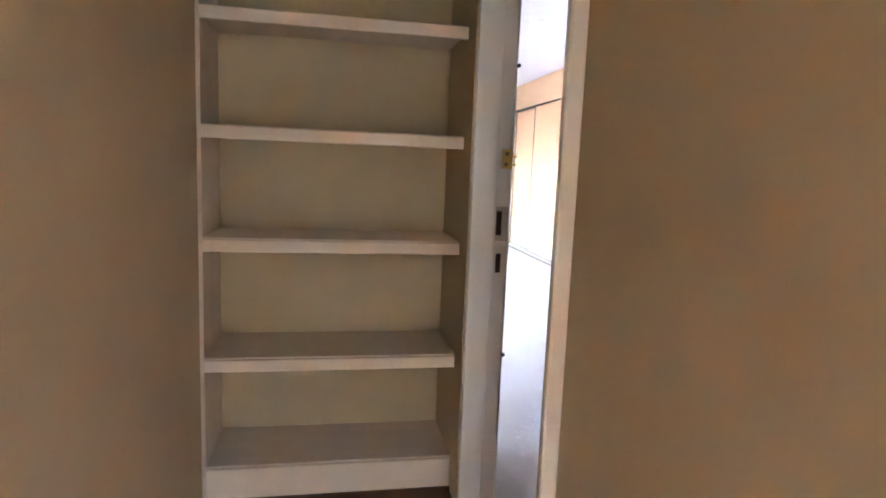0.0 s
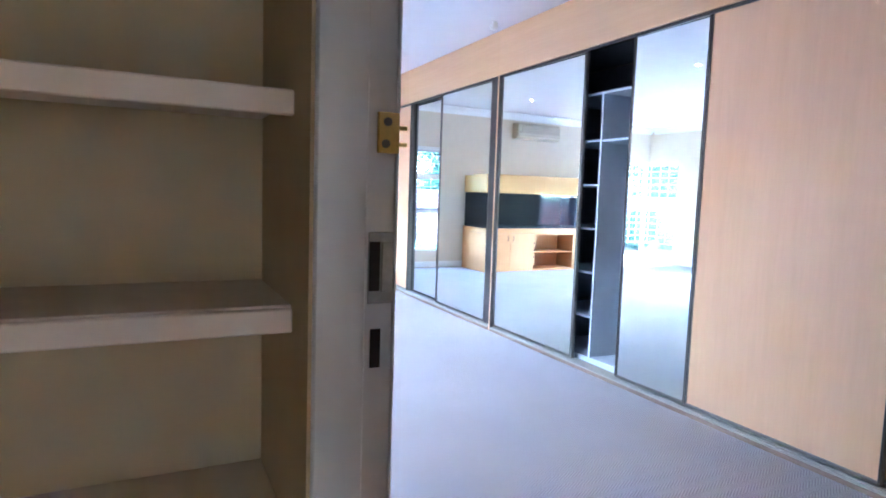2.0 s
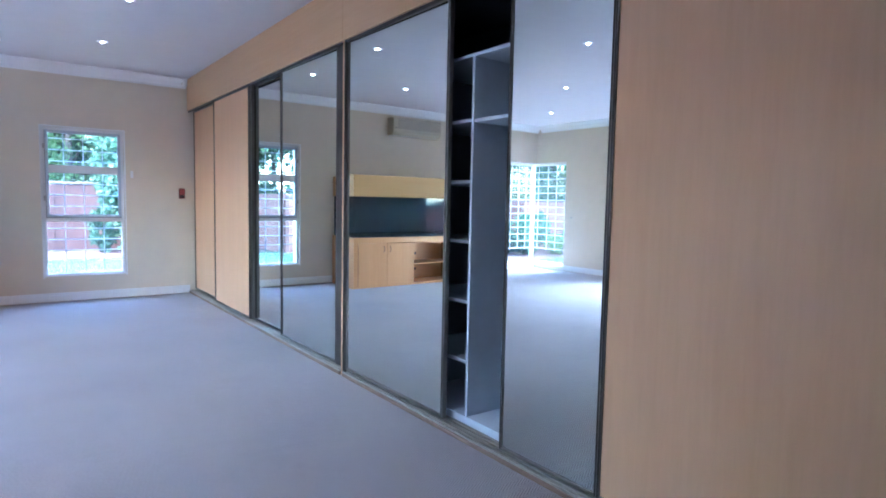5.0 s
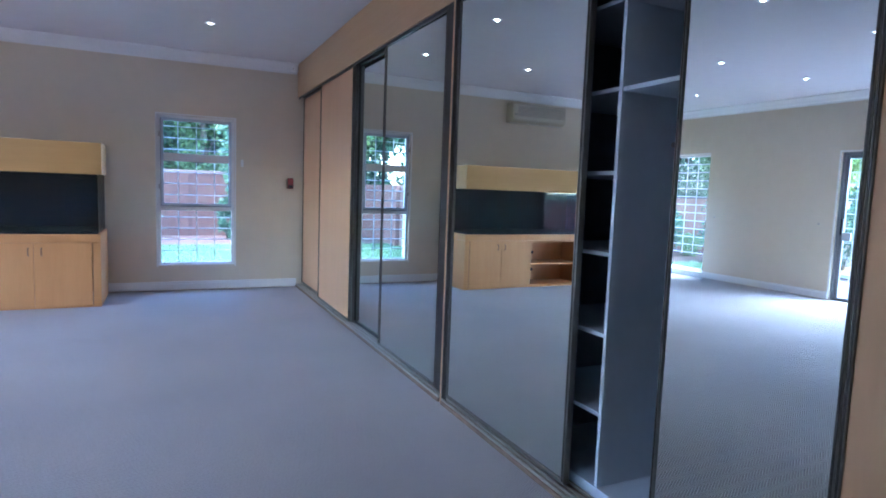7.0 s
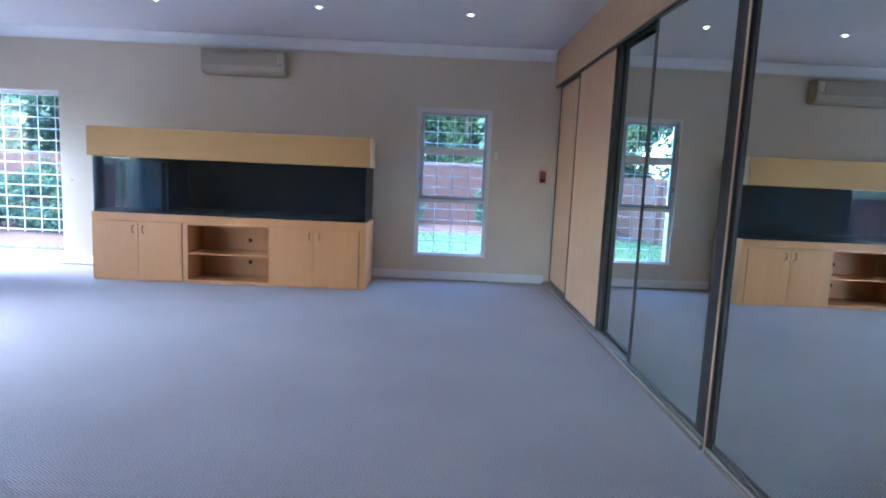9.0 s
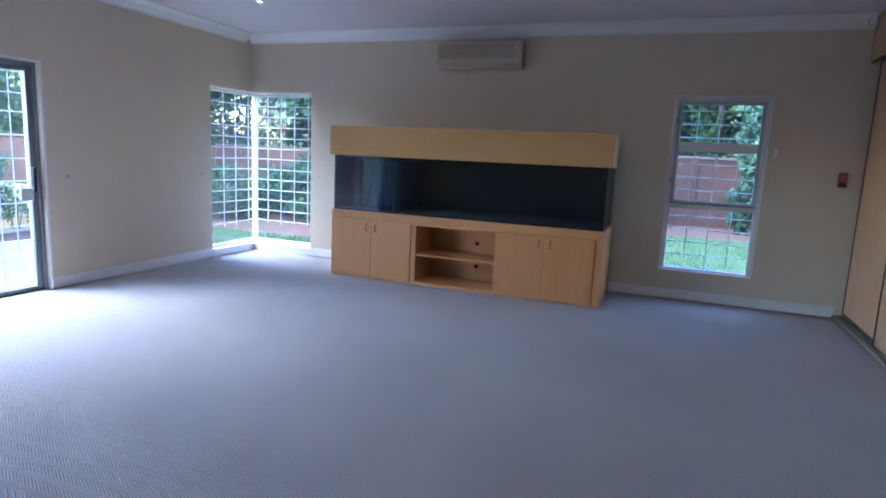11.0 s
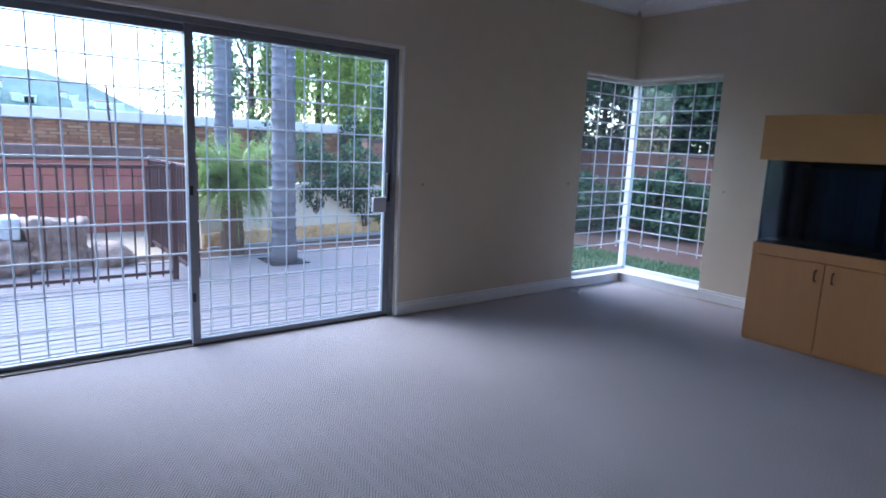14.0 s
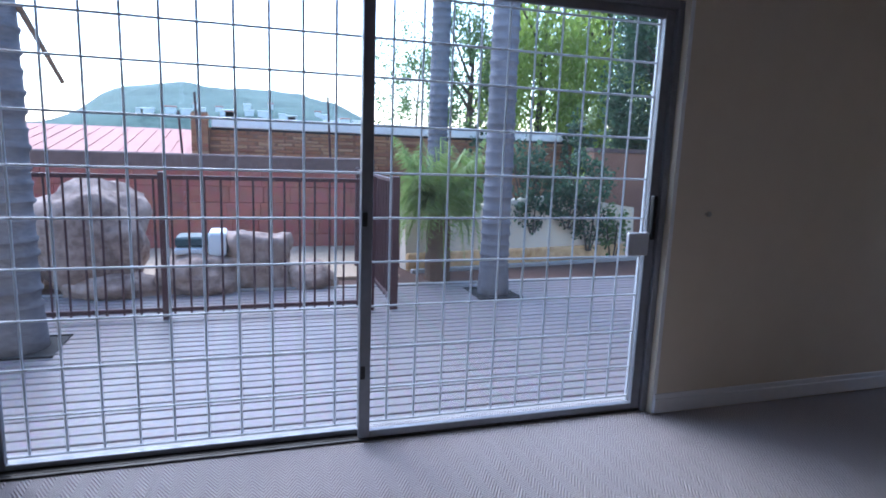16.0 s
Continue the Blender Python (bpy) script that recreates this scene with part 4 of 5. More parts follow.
for k in range(22):
    a0, a1 = k * 0.7, (k + 1) * 0.7
    rod((0.035 * math.cos(a0), 0.05 * math.sin(a0), 0.006 + k * 0.001), (0.035 * math.cos(a1), 0.05 * math.sin(a1), 0.007 + k * 0.001), 0.004, bm, 6)
part("coil", bm, M_WHITE, plug)
part("connector", box(0.03, 0.075, -0.06, -0.03, 0.0, 0.022, 0.006), M_WHITE, plug)

# ---- the garden and beyond ----
G = -0.26
piece("ground", box(-3000, 3000, -3000, 3000, -3, G), M_FAR, "rough open ground reaching the horizon", "ground")
bm = box(-12.5, OUT_W, -8, 22, G - 0.5, G + 0.012)
box(OUT_W, 12, OUT_N, 22, G - 0.5, G + 0.012, bm=bm)
piece("ground_soil", bm, M_SOIL, "bare red garden soil", "soil")
bm = box(-7.6, OUT_W, 10.05, 12.0, G - 0.4, G + 0.03)
box(OUT_W, 9.0, OUT_N + 0.3, 12.0, G - 0.4, G + 0.03, bm=bm)
box(-1.5, 9.0, 12.0, 17.4, G - 0.4, G + 0.03, bm=bm)
piece("ground_lawn", bm, M_LAWN, "green mown lawn behind the house", "lawn")


def scatter(name, n, xy, size, material, label, category, z=G + 0.03):
    """Many short upright blades as one object."""
    vs, fs = [], []
    for _ in range(n):
        x0, y0 = xy()
        a, h = random.uniform(0, 6.3), size * random.uniform(0.5, 1.3)
        c, s = math.cos(a) * 0.006, math.sin(a) * 0.006
        lx, ly = random.uniform(-0.5, 0.5) * h, random.uniform(-0.5, 0.5) * h
        k = len(vs)
        vs += [(x0 - c, y0 - s, z), (x0 + c, y0 + s, z), (x0 + lx, y0 + ly, z + h)]
        fs.append((k, k + 1, k + 2))
    me = bpy.data.meshes.new(name)
    me.from_pydata(vs, [], fs)
    me.materials.append(material)
    return tagged(new(name, me), label, category, "", "stuff")


scatter("grass", 26000, lambda: (random.uniform(-7.5, 8.9), random.uniform(10.1, 12.0)), 0.06, M_GRASS, "short green grass blades on the lawn", "grass")
scatter("grass", 26000, lambda: (random.uniform(-1.4, 7.0), random.uniform(12.0, 17.3)), 0.06, M_GRASS, "short green grass blades on the far lawn", "grass")

# patio of narrow boards with a concrete apron at the door
patio = thing("pavement_patio", (0, 0, G), "weathered grey patio of narrow parallel boards beside the house", "patio", kind="structure")
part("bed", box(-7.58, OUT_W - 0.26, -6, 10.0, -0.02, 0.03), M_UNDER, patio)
part("apron", box(OUT_W - 0.25, OUT_W - 0.001, -6, 10.0, -0.1, 0.16, 0.006), M_CONC, patio, "pale concrete strip along the house")
me_deck = mesh_of("board", box(-0.049, 0.049, -8.0, 8.0, 0.031, 0.06, 0.005), M_DECK)
pads = ((-7.05, 6.98), (-6.02, 2.93))
for k in range(30):
    bx = OUT_W - 0.32 - k * 0.112
    o = new("board", me_deck)
    o.parent, o.location = patio, (bx, 2.0, random.uniform(-0.0015, 0.0015))
part("kerb", box(-7.66, -7.59, -6, 10.0, -0.05, 0.066, 0.008), M_CONC, patio, "pale concrete kerb")

for px, py in pads:
    o = thing("palm_collar", (px, py, G + 0.062), "dark square soil opening round a palm trunk", "tree pit", "palm tree pits")
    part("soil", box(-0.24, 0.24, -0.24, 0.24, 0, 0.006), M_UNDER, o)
    part("rim", box(-0.255, -0.235, -0.25, 0.25, 0, 0.016, 0.002), M_BLACK, o)
    part("rim", box(0.235, 0.255, -0.25, 0.25, 0, 0.016, 0.002), M_BLACK, o)


# ---- plants ----
def leaves(name, n, centre, radii, size, material, parent, clumps=40, droop=0.0, hollow=0.35):
    """A crown of single leaves gathered in uneven clumps, with gaps."""
    rng = np.random.default_rng(abs(hash_of(name, centre)) % 100000)
    cs = rng.normal(size=(clumps, 3))
    cs /= np.linalg.norm(cs, axis=1)[:, None]
    cs *= (hollow + (1 - hollow) * rng.random((clumps, 1)) ** 0.5)
    rad = 0.13 + 0.16 * rng.random(clumps)
    pick = rng.integers(0, clumps, n)
    p = cs[pick] + rng.normal(size=(n, 3)) * rad[pick][:, None] * 0.62
    p *= np.array(radii)
    p[:, 2] -= droop * np.abs(rng.normal(size=n)) * radii[2]
    p += np.array(centre)
    u = rng.normal(size=(n, 3))
    if droop:
        u[:, 2] -= 2.2
    u /= np.linalg.norm(u, axis=1)[:, None]
    v = np.cross(u, rng.normal(size=(n, 3)))
    v /= np.linalg.norm(v, axis=1)[:, None]
    s = size * (0.55 + 0.9 * rng.random((n, 1)))
    w = s * (0.28 if droop else 0.42)
    nrm = np.cross(u, v)
    q = np.stack([p, p + u * s * 0.5 + v * w + nrm * s * 0.08, p + u * s, p + u * s * 0.5 - v * w + nrm * s * 0.08], axis=1).reshape(-1, 3)
    f = np.arange(4 * n).reshape(-1, 4)
    me = bpy.data.meshes.new(name)
    me.from_pydata(q.tolist(), [], f.tolist())
    me.materials.append(material)
    ob = new(name, me)
    ob.parent = parent
    return ob


def hash_of(name, centre):
    return int(sum(ord(c) for c in name) * 31 + abs(centre[0]) * 977 + abs(centre[1]) * 613 + abs(centre[2]) * 77)


def tree(px, py, height, spread, material, label, n=9000, size=0.11, base=0.35, droop=0.0, trunk=0.14):
    """A tapered trunk with limbs, and a crown of clumped leaves."""
    o = thing("tree", (px, py, G), label, "tree", "garden trees")
    bm = rod((0, 0, -0.1), (0.1, 0.05, height * 0.5), trunk, sides=10, r2=trunk * 0.6)
    rod((0.1, 0.05, height * 0.5), (0.0, 0.15, height * 0.85), trunk * 0.6, bm, 8, trunk * 0.2)
    part("trunk", bm, M_BARK, o, smooth=True)
    rng = random.Random(int(px * 100 + py))
    for k in range(7):
        a, z = k * 0.9 + rng.random(), height * (0.3 + 0.07 * k)
        part("limb", rod((0.06, 0.04, z), (spread * 0.75 * math.cos(a), spread * 0.75 * math.sin(a), z + height * 0.22), trunk * 0.35, sides=6, r2=trunk * 0.08), M_BARK, o, smooth=True)
    leaves("crown", n, (0, 0, height * (base + (1 - base) / 2)), (spread, spread, height * (1 - base) / 2), size, material, o, 46, droop)
    return o


def shrub(px, py, rx, ry, h, material, label, n=2600, size=0.07, z=0.0, name="shrub"):
    o = thing(name, (px, py, G + z), label, "shrub", "garden shrubs")
    for k in range(5):
        a = k * 1.26
        part("stem", rod((0.03 * math.cos(a), 0.03 * math.sin(a), -0.05), (rx * 0.6 * math.cos(a), ry * 0.6 * math.sin(a), h * 0.7), 0.014, sides=6, r2=0.005), M_BARK, o)
    leaves("foliage", n, (0, 0, h * 0.55), (rx, ry, h * 0.52), size, material, o, 26, 0.0, 0.2)
    return o


def tall_palm(px, py, r, label, h=9.0):
    """A ringed grey palm trunk whose crown is high overhead."""
    o = thing("palm_tree", (px, py, G + 0.06), label, "palm tree", "palms")
    prof, z, k = [(r * 1.22, -0.05), (r * 1.18, 0.1), (r * 1.1, 0.28)], 0.32, 0
    while z < h - 1:
        rr = r * (1.08 - 0.12 * min(1, z / 3)) * (1 + 0.02 * math.sin(k * 2.3))
        g = 0.10 + 0.05 * random.random()
        prof += [(rr * 1.045, z), (rr * 1.06, z + 0.013), (rr * 0.985, z + 0.03), (rr * 0.97, z + g * 0.8)]
        z, k = z + g, k + 1
    part("trunk", lathe(prof, 22, wobble=0.004), M_PALM, o, smooth=True)
    part("crownshaft", lathe([(r * 0.9, h - 1), (r * 1.0, h - 0.5), (r * 0.5, h)], 16), M_FROND, o, smooth=True)
    for i in range(9):
        part("frond", frond(2.4, i * 0.7, 0.9, h), M_FROND, o)
    return o


def frond(length, turn, lift, z0, drop=1.0, leaf_w=0.010):
    """An arching rib with rows of narrow leaflets."""
    bm = bmesh.new()
    d = Vector((math.cos(turn), math.sin(turn), 0))
    side = Vector((-d.y, d.x, 0))
    at = lambda t: d * (length * t * (1 - 0.25 * t * t)) + Vector((0, 0, z0 + length * (lift * t - drop * t * t)))
    N = 46
    for i in range(N):
        a, b = at(i / N), at((i + 1) / N)
        w = 0.012 * (1 - 0.8 * i / N)
        q = [bm.verts.new(a - side * w), bm.verts.new(a + side * w), bm.verts.new(b + side * w * 0.9), bm.verts.new(b - side * w * 0.9)]
        bm.faces.new(q)
        if i > 3:
            ll = length * 0.30 * math.sin(math.pi * min(1, 0.12 + 0.9 * i / N)) + 0.03
            for s in (-1, 1):
                tip = a + (side * s * 0.8 + d * 0.55) * ll + Vector((0, 0, -0.35 * ll + random.uniform(-0.05, 0.05)))
                mid = (a + tip) / 2 + Vector((0, 0, 0.05 * ll))
                c = d * leaf_w
                v = [bm.verts.new(a - c), bm.verts.new(mid - c * 1.2), bm.verts.new(tip), bm.verts.new(mid + c * 1.2), bm.verts.new(a + c)]
                bm.faces.new(v)
    return bm


tall_palm(-7.05, 6.98, 0.143, "tall grey ringed palm trunk standing in the patio")
tall_palm(-10.3, 7.27, 0.150, "tall pale grey palm trunk beyond the planter")
left_palm = tall_palm(-6.02, 2.86, 0.19, "tall grey palm trunk with a broken stub, by the fence")
part("stub", rod((0.0, 0.2, 2.36), (0.0, 0.43, 1.88), 0.022, sides=7, r2=0.014), M_PALM_BR, left_palm, "dry broken frond stub")

young = thing("young_palm", (-8.02, 6.64, G), "young feathery palm with a short brown trunk", "palm tree", "palms")
part("trunk", lathe([(0.17, -0.05), (0.15, 0.1), (0.16, 0.25), (0.14, 0.4), (0.15, 0.55), (0.12, 0.8), (0.10, 0.95), (0.05, 1.05)], 14, wobble=0.01), M_PALM_BR, young, "shaggy brown trunk")
for i in range(140):
    up = (i + 0.5) / 140
    part("frond", frond(random.uniform(0.38, 0.78), i * 2.4 + random.uniform(-0.2, 0.2), 0.35 + 1.75 * up, 0.95, 1.15 + 0.35 * random.random() - 0.35 * up, 0.0042), M_FROND, young)

tree(-16.0, 11.7, 6.5, 1.5, M_LEAF_L, "bright lime-green weeping tree behind the brick wall", 15000, 0.12, 0.2, 0.35)
tree(-15.2, 13.1, 7.0, 1.4, M_LEAF_L, "bright lime-green weeping tree behind the brick wall", 12000, 0.12, 0.2, 0.35)
tree(-11.9, 12.5, 5.6, 1.2, M_LEAF_D, "dense dark green evergreen tree by the red wall", 20000, 0.075, 0.12)
tree(-12.7, 14.6, 6.8, 1.9, M_LEAF_M, "mid-green tree behind the terracotta wall", 20000, 0.09, 0.22)
tree(-16.5, 9.9, 5.2, 1.3, M_LEAF_M, "mid-green open-crowned tree beyond the wall", 9000, 0.075, 0.3)
tree(-15.5, 8.2, 4.6, 1.0, M_LEAF_M, "thin pale open tree against the sky", 3200, 0.065, 0.35, 0.0, 0.05)
for px, py, h, sp, m, n in ((-12.4, 16.6, 6.5, 1.9, M_LEAF_D, 13000), (-7.3, 17.9, 7.0, 2.1, M_LEAF_D, 13000), (-5.0, 17.6, 6.5, 1.9, M_LEAF_D, 13000), (-3.0, 18.0, 7.5, 2.0, M_LEAF_D, 12000),
                           (-0.2, 22.8, 7.0, 2.3, M_LEAF_M, 12000), (2.8, 22.6, 7.5, 2.0, M_LEAF_M, 9000), (5.2, 22.4, 7.0, 2.2, M_LEAF_M, 12000), (8.6, 22.6, 6.5, 2.2, M_LEAF_D, 9000), (-13.4, 17.8, 7.5, 2.4, M_LEAF_D, 10000)):
    tree(px, py, h, sp, m, "leafy dark green tree behind the boundary wall", int(n * 1.6), 0.125, 0.16)
tree(3.95, 18.9, 4.6, 0.75, M_LEAF_D, "slim dark green tree in front of the boundary wall", 6500, 0.13, 0.05)
tree(-4.55, 13.25, 6.0, 1.5, M_LEAF_D, "dark green garden tree with a bare trunk", 7000, 0.15, 0.36, 0.0, 0.12)
for px, py in ((0.9, 26.4), (2.7, 27.0), (5.0, 26.2), (1.6, 24.2), (-9.9, 18.7), (-11.9, 19.4), (-8.2, 19.6), (3.9, 24.6), (-1.8, 24.4), (-3.9, 24.8), (-6.2, 20.6)):
    tree(px, py, 6.6, 2.2, M_LEAF_D, "leafy dark green tree behind the boundary wall", 24000, 0.125, 0.08)
for px, py, rx, ry, h, m in ((-5.0, 15.2, 0.8, 0.6, 0.9, M_LEAF_D), (-6.4, 14.6, 0.9, 0.7, 1.3, M_LEAF_D), (-7.9, 13.6, 0.8, 0.7, 1.2, M_LEAF_D), (-8.7, 11.9, 0.6, 0.7, 1.5, M_LEAF_D),
                             (-4.1, 14.6, 0.7, 0.5, 0.8, M_LEAF_D), (-5.7, 15.7, 1.0, 0.5, 1.0, M_LEAF_D), (-7.2, 15.2, 1.0, 0.6, 1.1, M_LEAF_D), (-2.9, 12.6, 0.5, 0.5, 0.7, M_LEAF_M),
                             (3.35, 19.4, 0.3, 0.4, 1.15, M_LEAF_D), (4.6, 19.2, 0.9, 0.6, 1.5, M_LEAF_M), (1.0, 19.8, 0.5, 0.4, 0.7, M_LEAF_D), (6.5, 18.8, 0.9, 0.6, 1.6, M_LEAF_D)):
    shrub(px, py, rx, ry, h, m, "leafy green shrub in the garden bed", 3400, 0.08)
for k, (px, py, h) in enumerate(((-8.9, 13.3, 0.9), (-7.7, 14.2, 0.7), (-6.9, 15.3, 0.85), (-5.6, 14.9, 0.7), (-4.6, 15.6, 0.6), (-3.7, 15.5, 0.75), (-2.8, 15.7, 0.6))):
    shrub(px, py, 0.55, 0.4, h * 0.7, M_LEAF_M if k % 3 == 0 else M_LEAF_D, "low leafy shrub before the boundary wall", 1900, 0.06)
shrub(-9.35, 8.5, 0.32, 0.6, 0.95, M_LEAF_D, "dark green creeper over the planter wall", 1200, 0.055, 0.72, "creeper")
shrub(-9.45, 9.45, 0.32, 0.5, 1.0, M_LEAF_D, "dark green creeper over the planter wall", 1000, 0.055, 0.60, "creeper")
shrub(-8.88, 8.3, 0.12, 0.35, 0.6, M_LEAF_D, "dark green creeper hanging over the planter", 800, 0.05, 0.5, "creeper")
shrub(-8.86, 8.85, 0.13, 0.6, 0.62, M_LEAF_D, "dark green creeper hanging over the planter", 1300, 0.05, 0.56, "creeper")
shrub(-9.2, 8.3, 0.22, 0.4, 0.9, M_LEAF_D, "dark green creeper over the planter wall", 500, 0.05, 0.78, "creeper")
shrub(-8.90, 9.25, 0.12, 0.30, 0.75, M_LEAF_D, "dark green creeper hanging over the planter", 600, 0.05, 0.22, "creeper")
shrub(-8.98, 9.72, 0.16, 0.28, 0.85, M_LEAF_M, "green creeper trailing to the ground", 400, 0.055, 0.0, "creeper")
shrub(-11.75, 8.6, 0.12, 0.6, 1.3, M_LEAF_D, "ivy climbing the brick wall", 450, 0.06, 0.6, "creeper")
shrub(-11.7, 10.5, 0.2, 0.35, 1.3, M_LEAF_D, "dark ivy hanging from the roof edge", 700, 0.08, 0.9, "creeper")
shrub(-8.9, 10.75, 0.25, 0.3, 0.95, M_LEAF_L, "yellow-green low shrub by the patio", 700, 0.09)

# ---- walls of the garden ----
rw = thing("garden_wall", (-10.5, 0, G), "rough red-brown pool wall with a weathered coping", "garden wall", kind="structure")
part("wall", box(-0.11, 0.11, -8, 6.25, -0.3, 1.175), M_REDWALL, rw)
part("coping", box(-0.15, 0.16, -8, 6.29, 1.178, 1.39, 0.02), M_COPING, rw)
M_STONE = random_mat("red_painted_stone", [(0.44, 0.155, 0.12), (0.55, 0.215, 0.16), (0.40, 0.14, 0.11), (0.50, 0.19, 0.145)], 0.9, 1.0, 7)
rng = random.Random(3)
for r_ in range(5):
    y0 = -2.4
    while y0 < 6.1:
        w_ = min(rng.uniform(0.28, 0.62), 6.24 - y0)
        part("stone", box(0.105, 0.122 + rng.uniform(0, 0.02), y0, y0 + w_ - 0.005, r_ * 0.235 + 0.003, r_ * 0.235 + 0.232, 0.006), M_STONE, rw)
        y0 += w_
# the farther run takes the red-brown with tree shade in its colour
for px0, px1, py, hgt, M_ in ((-11, -1.2, 16.6, 1.60, M_DARKRED), (-1.2, 12, 20.6, 1.84, M_SHADERED)):
    rn = thing("garden_wall", (0, py, G), "dark terracotta boundary wall behind the shrubs", "garden wall", kind="structure")
    part("wall", box(px0, px1, -0.11, 0.11, -0.3, hgt), M_, rn)
    part("coping", box(px0, px1, -0.14, 0.14, hgt + 0.002, hgt + 0.08, 0.01), M_COPING, rn)
    for k in range(int((px1 - px0) / 2.4)):
        part("pier", box(px0 + 0.9 + k * 2.4, px0 + 1.15 + k * 2.4, -0.16, -0.111, 0, hgt - 0.01, 0.006), M_, rn)
piece("garden_wall_return", box(-1.31, -1.09, 16.75, 20.45, G - 0.3, G + 1.7), M_DARKRED, "dark terracotta return of the boundary wall", "garden wall")
rr = thing("garden_wall", (-10.7, 14, G), "terracotta painted side wall of the garden", "garden wall", kind="structure")
part("wall", box(-0.11, 0.11, -3.75, 4.05, -0.3, 1.62), M_TERRA, rr)
part("coping", box(-0.14, 0.14, -3.77, 4.05, 1.622, 1.70, 0.01), M_COPING, rr)
pw = thing("planter_wall", (-8.95, 8.1, G), "low stained cream plastered planter wall", "planter", kind="structure")
pw.rotation_euler.z = radians(8)
bm = bmesh.new()
for i in range(24):                                     # the coping line dips and swells along the wall
    y0, y1 = -1.75 + i * 0.16, -1.75 + (i + 1) * 0.16
    h0, h1 = (0.86 + 0.10 * math.cos(y * 1.5 - 0.8) for y in (y0, y1))
    b0, b1 = (0.14 + 0.02 * math.sin(y * 5) for y in (y0, y1))
    v = [bm.verts.new(p) for p in ((-0.1, y0, -0.1), (b0, y0, -0.1), (0.09, y0, h0 * 0.5), (0.06, y0, h0), (-0.1, y0, h0),
                                   (-0.1, y1, -0.1), (b1, y1, -0.1), (0.09, y1, h1 * 0.5), (0.06, y1, h1), (-0.1, y1, h1))]
    for k in range(5):
        bm.faces.new((v[k], v[(k + 1) % 5], v[5 + (k + 1) % 5], v[5 + k]))
    if i in (0, 23):
        bm.faces.new(v[:5] if i == 0 else v[5:])
bmesh.ops.remove_doubles(bm, verts=bm.verts[:], dist=0.0005)
part("wall", bm, M_CREAMWALL, pw, smooth=False)
part("foot", box(0.10, 0.175, -1.75, 2.05, -0.1, 0.24, 0.03, segs=2), mat("orange_stained_plaster", (0.58, 0.31, 0.12), 0.9, vary=0.25, scale=4, bump=0.4, bump_scale=12, tint=(0.68, 0.46, 0.24)), pw, "orange-stained plaster foot")
part("fill", box(-1.6, -0.11, -1.75, 2.05, -0.1, 0.74), M_SOIL, pw)
part("kerb", box(0.27, 0.35, -1.75, 2.05, -0.1, 0.06, 0.008), M_CONC, pw, "pale concrete kerb")

bw = thing("brick_wall", (-12, 7, G), "clay brick house wall under a white roof edge", "brick wall", kind="structure")
part("core", box(-0.23, -0.004, -3.2, 3.6, -0.3, 1.80), M_MORTAR, bw)
part("roof_edge", box(-0.45, 0.09, -3.15, 3.75, 1.80, 1.98, 0.012), M_FIBRE, bw, "white fibre-cement roof edge")
# black strip stands in for the shade under the roof edge
part("gutter_shadow", box(-0.2, 0.03, -3.15, 3.65, 1.765, 1.798, 0.004), M_BLACK, bw)
for r_ in range(34):
    for k in (0, 1):
        part("brick", box(-0.12 + 0.131 * k, 0.008 + 0.131 * k, -3.46, -3.202, -0.05 + r_ * 0.061, 0.002 + r_ * 0.061, 0.005), M_BRICK, bw)
part("pillar_core", box(-0.11, 0.13, -3.45, -3.21, -0.3, 2.04), M_MORTAR, bw)
me_brick = mesh_of("brick", box(-0.012, 0.016, -0.145, 0.145, -0.0255, 0.0255, 0.006), M_BRICK)
rng = random.Random(8)
for r_ in range(13):
    for c_ in range(22):
        o = new("brick", me_brick)
        o.parent, o.location = bw, (rng.uniform(-0.012, 0.010), -3.04 + c_ * 0.302 + rng.uniform(0, 0.16) * (r_ % 2), 1.735 - r_ * 0.060)
        o.rotation_euler, o.scale = (rng.uniform(-0.012, 0.012), 0, rng.uniform(-0.03, 0.03)), (1, rng.uniform(0.8, 1.02), rng.uniform(0.75, 1.08))
vs, fs = [], []
for r_ in range(13, 30):
    for c_ in range(22):
        k, y0, z0 = len(vs), -3.04 + c_ * 0.302 + (0.15 if r_ % 2 else 0), 1.735 - r_ * 0.060
        vs += [(0.014, y0 - 0.138, z0 - 0.022), (0.014, y0 + 0.138, z0 - 0.022), (0.014, y0 + 0.138, z0 + 0.022), (0.014, y0 - 0.138, z0 + 0.022),
               (-0.006, y0 - 0.144, z0 - 0.026), (-0.006, y0 + 0.144, z0 - 0.026), (-0.006, y0 + 0.144, z0 + 0.026), (-0.006, y0 - 0.144, z0 + 0.026)]
        fs += [tuple(k + i for i in q) for q in ((0, 1, 2, 3), (4, 5, 1, 0), (5, 6, 2, 1), (6, 7, 3, 2), (7, 4, 0, 3))]
me = bpy.data.meshes.new("lower_bricks")
me.from_pydata(vs, [], fs)
me.materials.append(M_BRICK)
o = new("lower_bricks", me)
o.parent = bw
tagged(o, kind="stuff")

house = thing("neighbour_house", (-15, -0.2, G), "neighbouring house with a pink tiled roof", "house")
part("wall", box(-4, 0.9, -5.0, 3.55, -0.3, 1.27), M_TOWN, house)
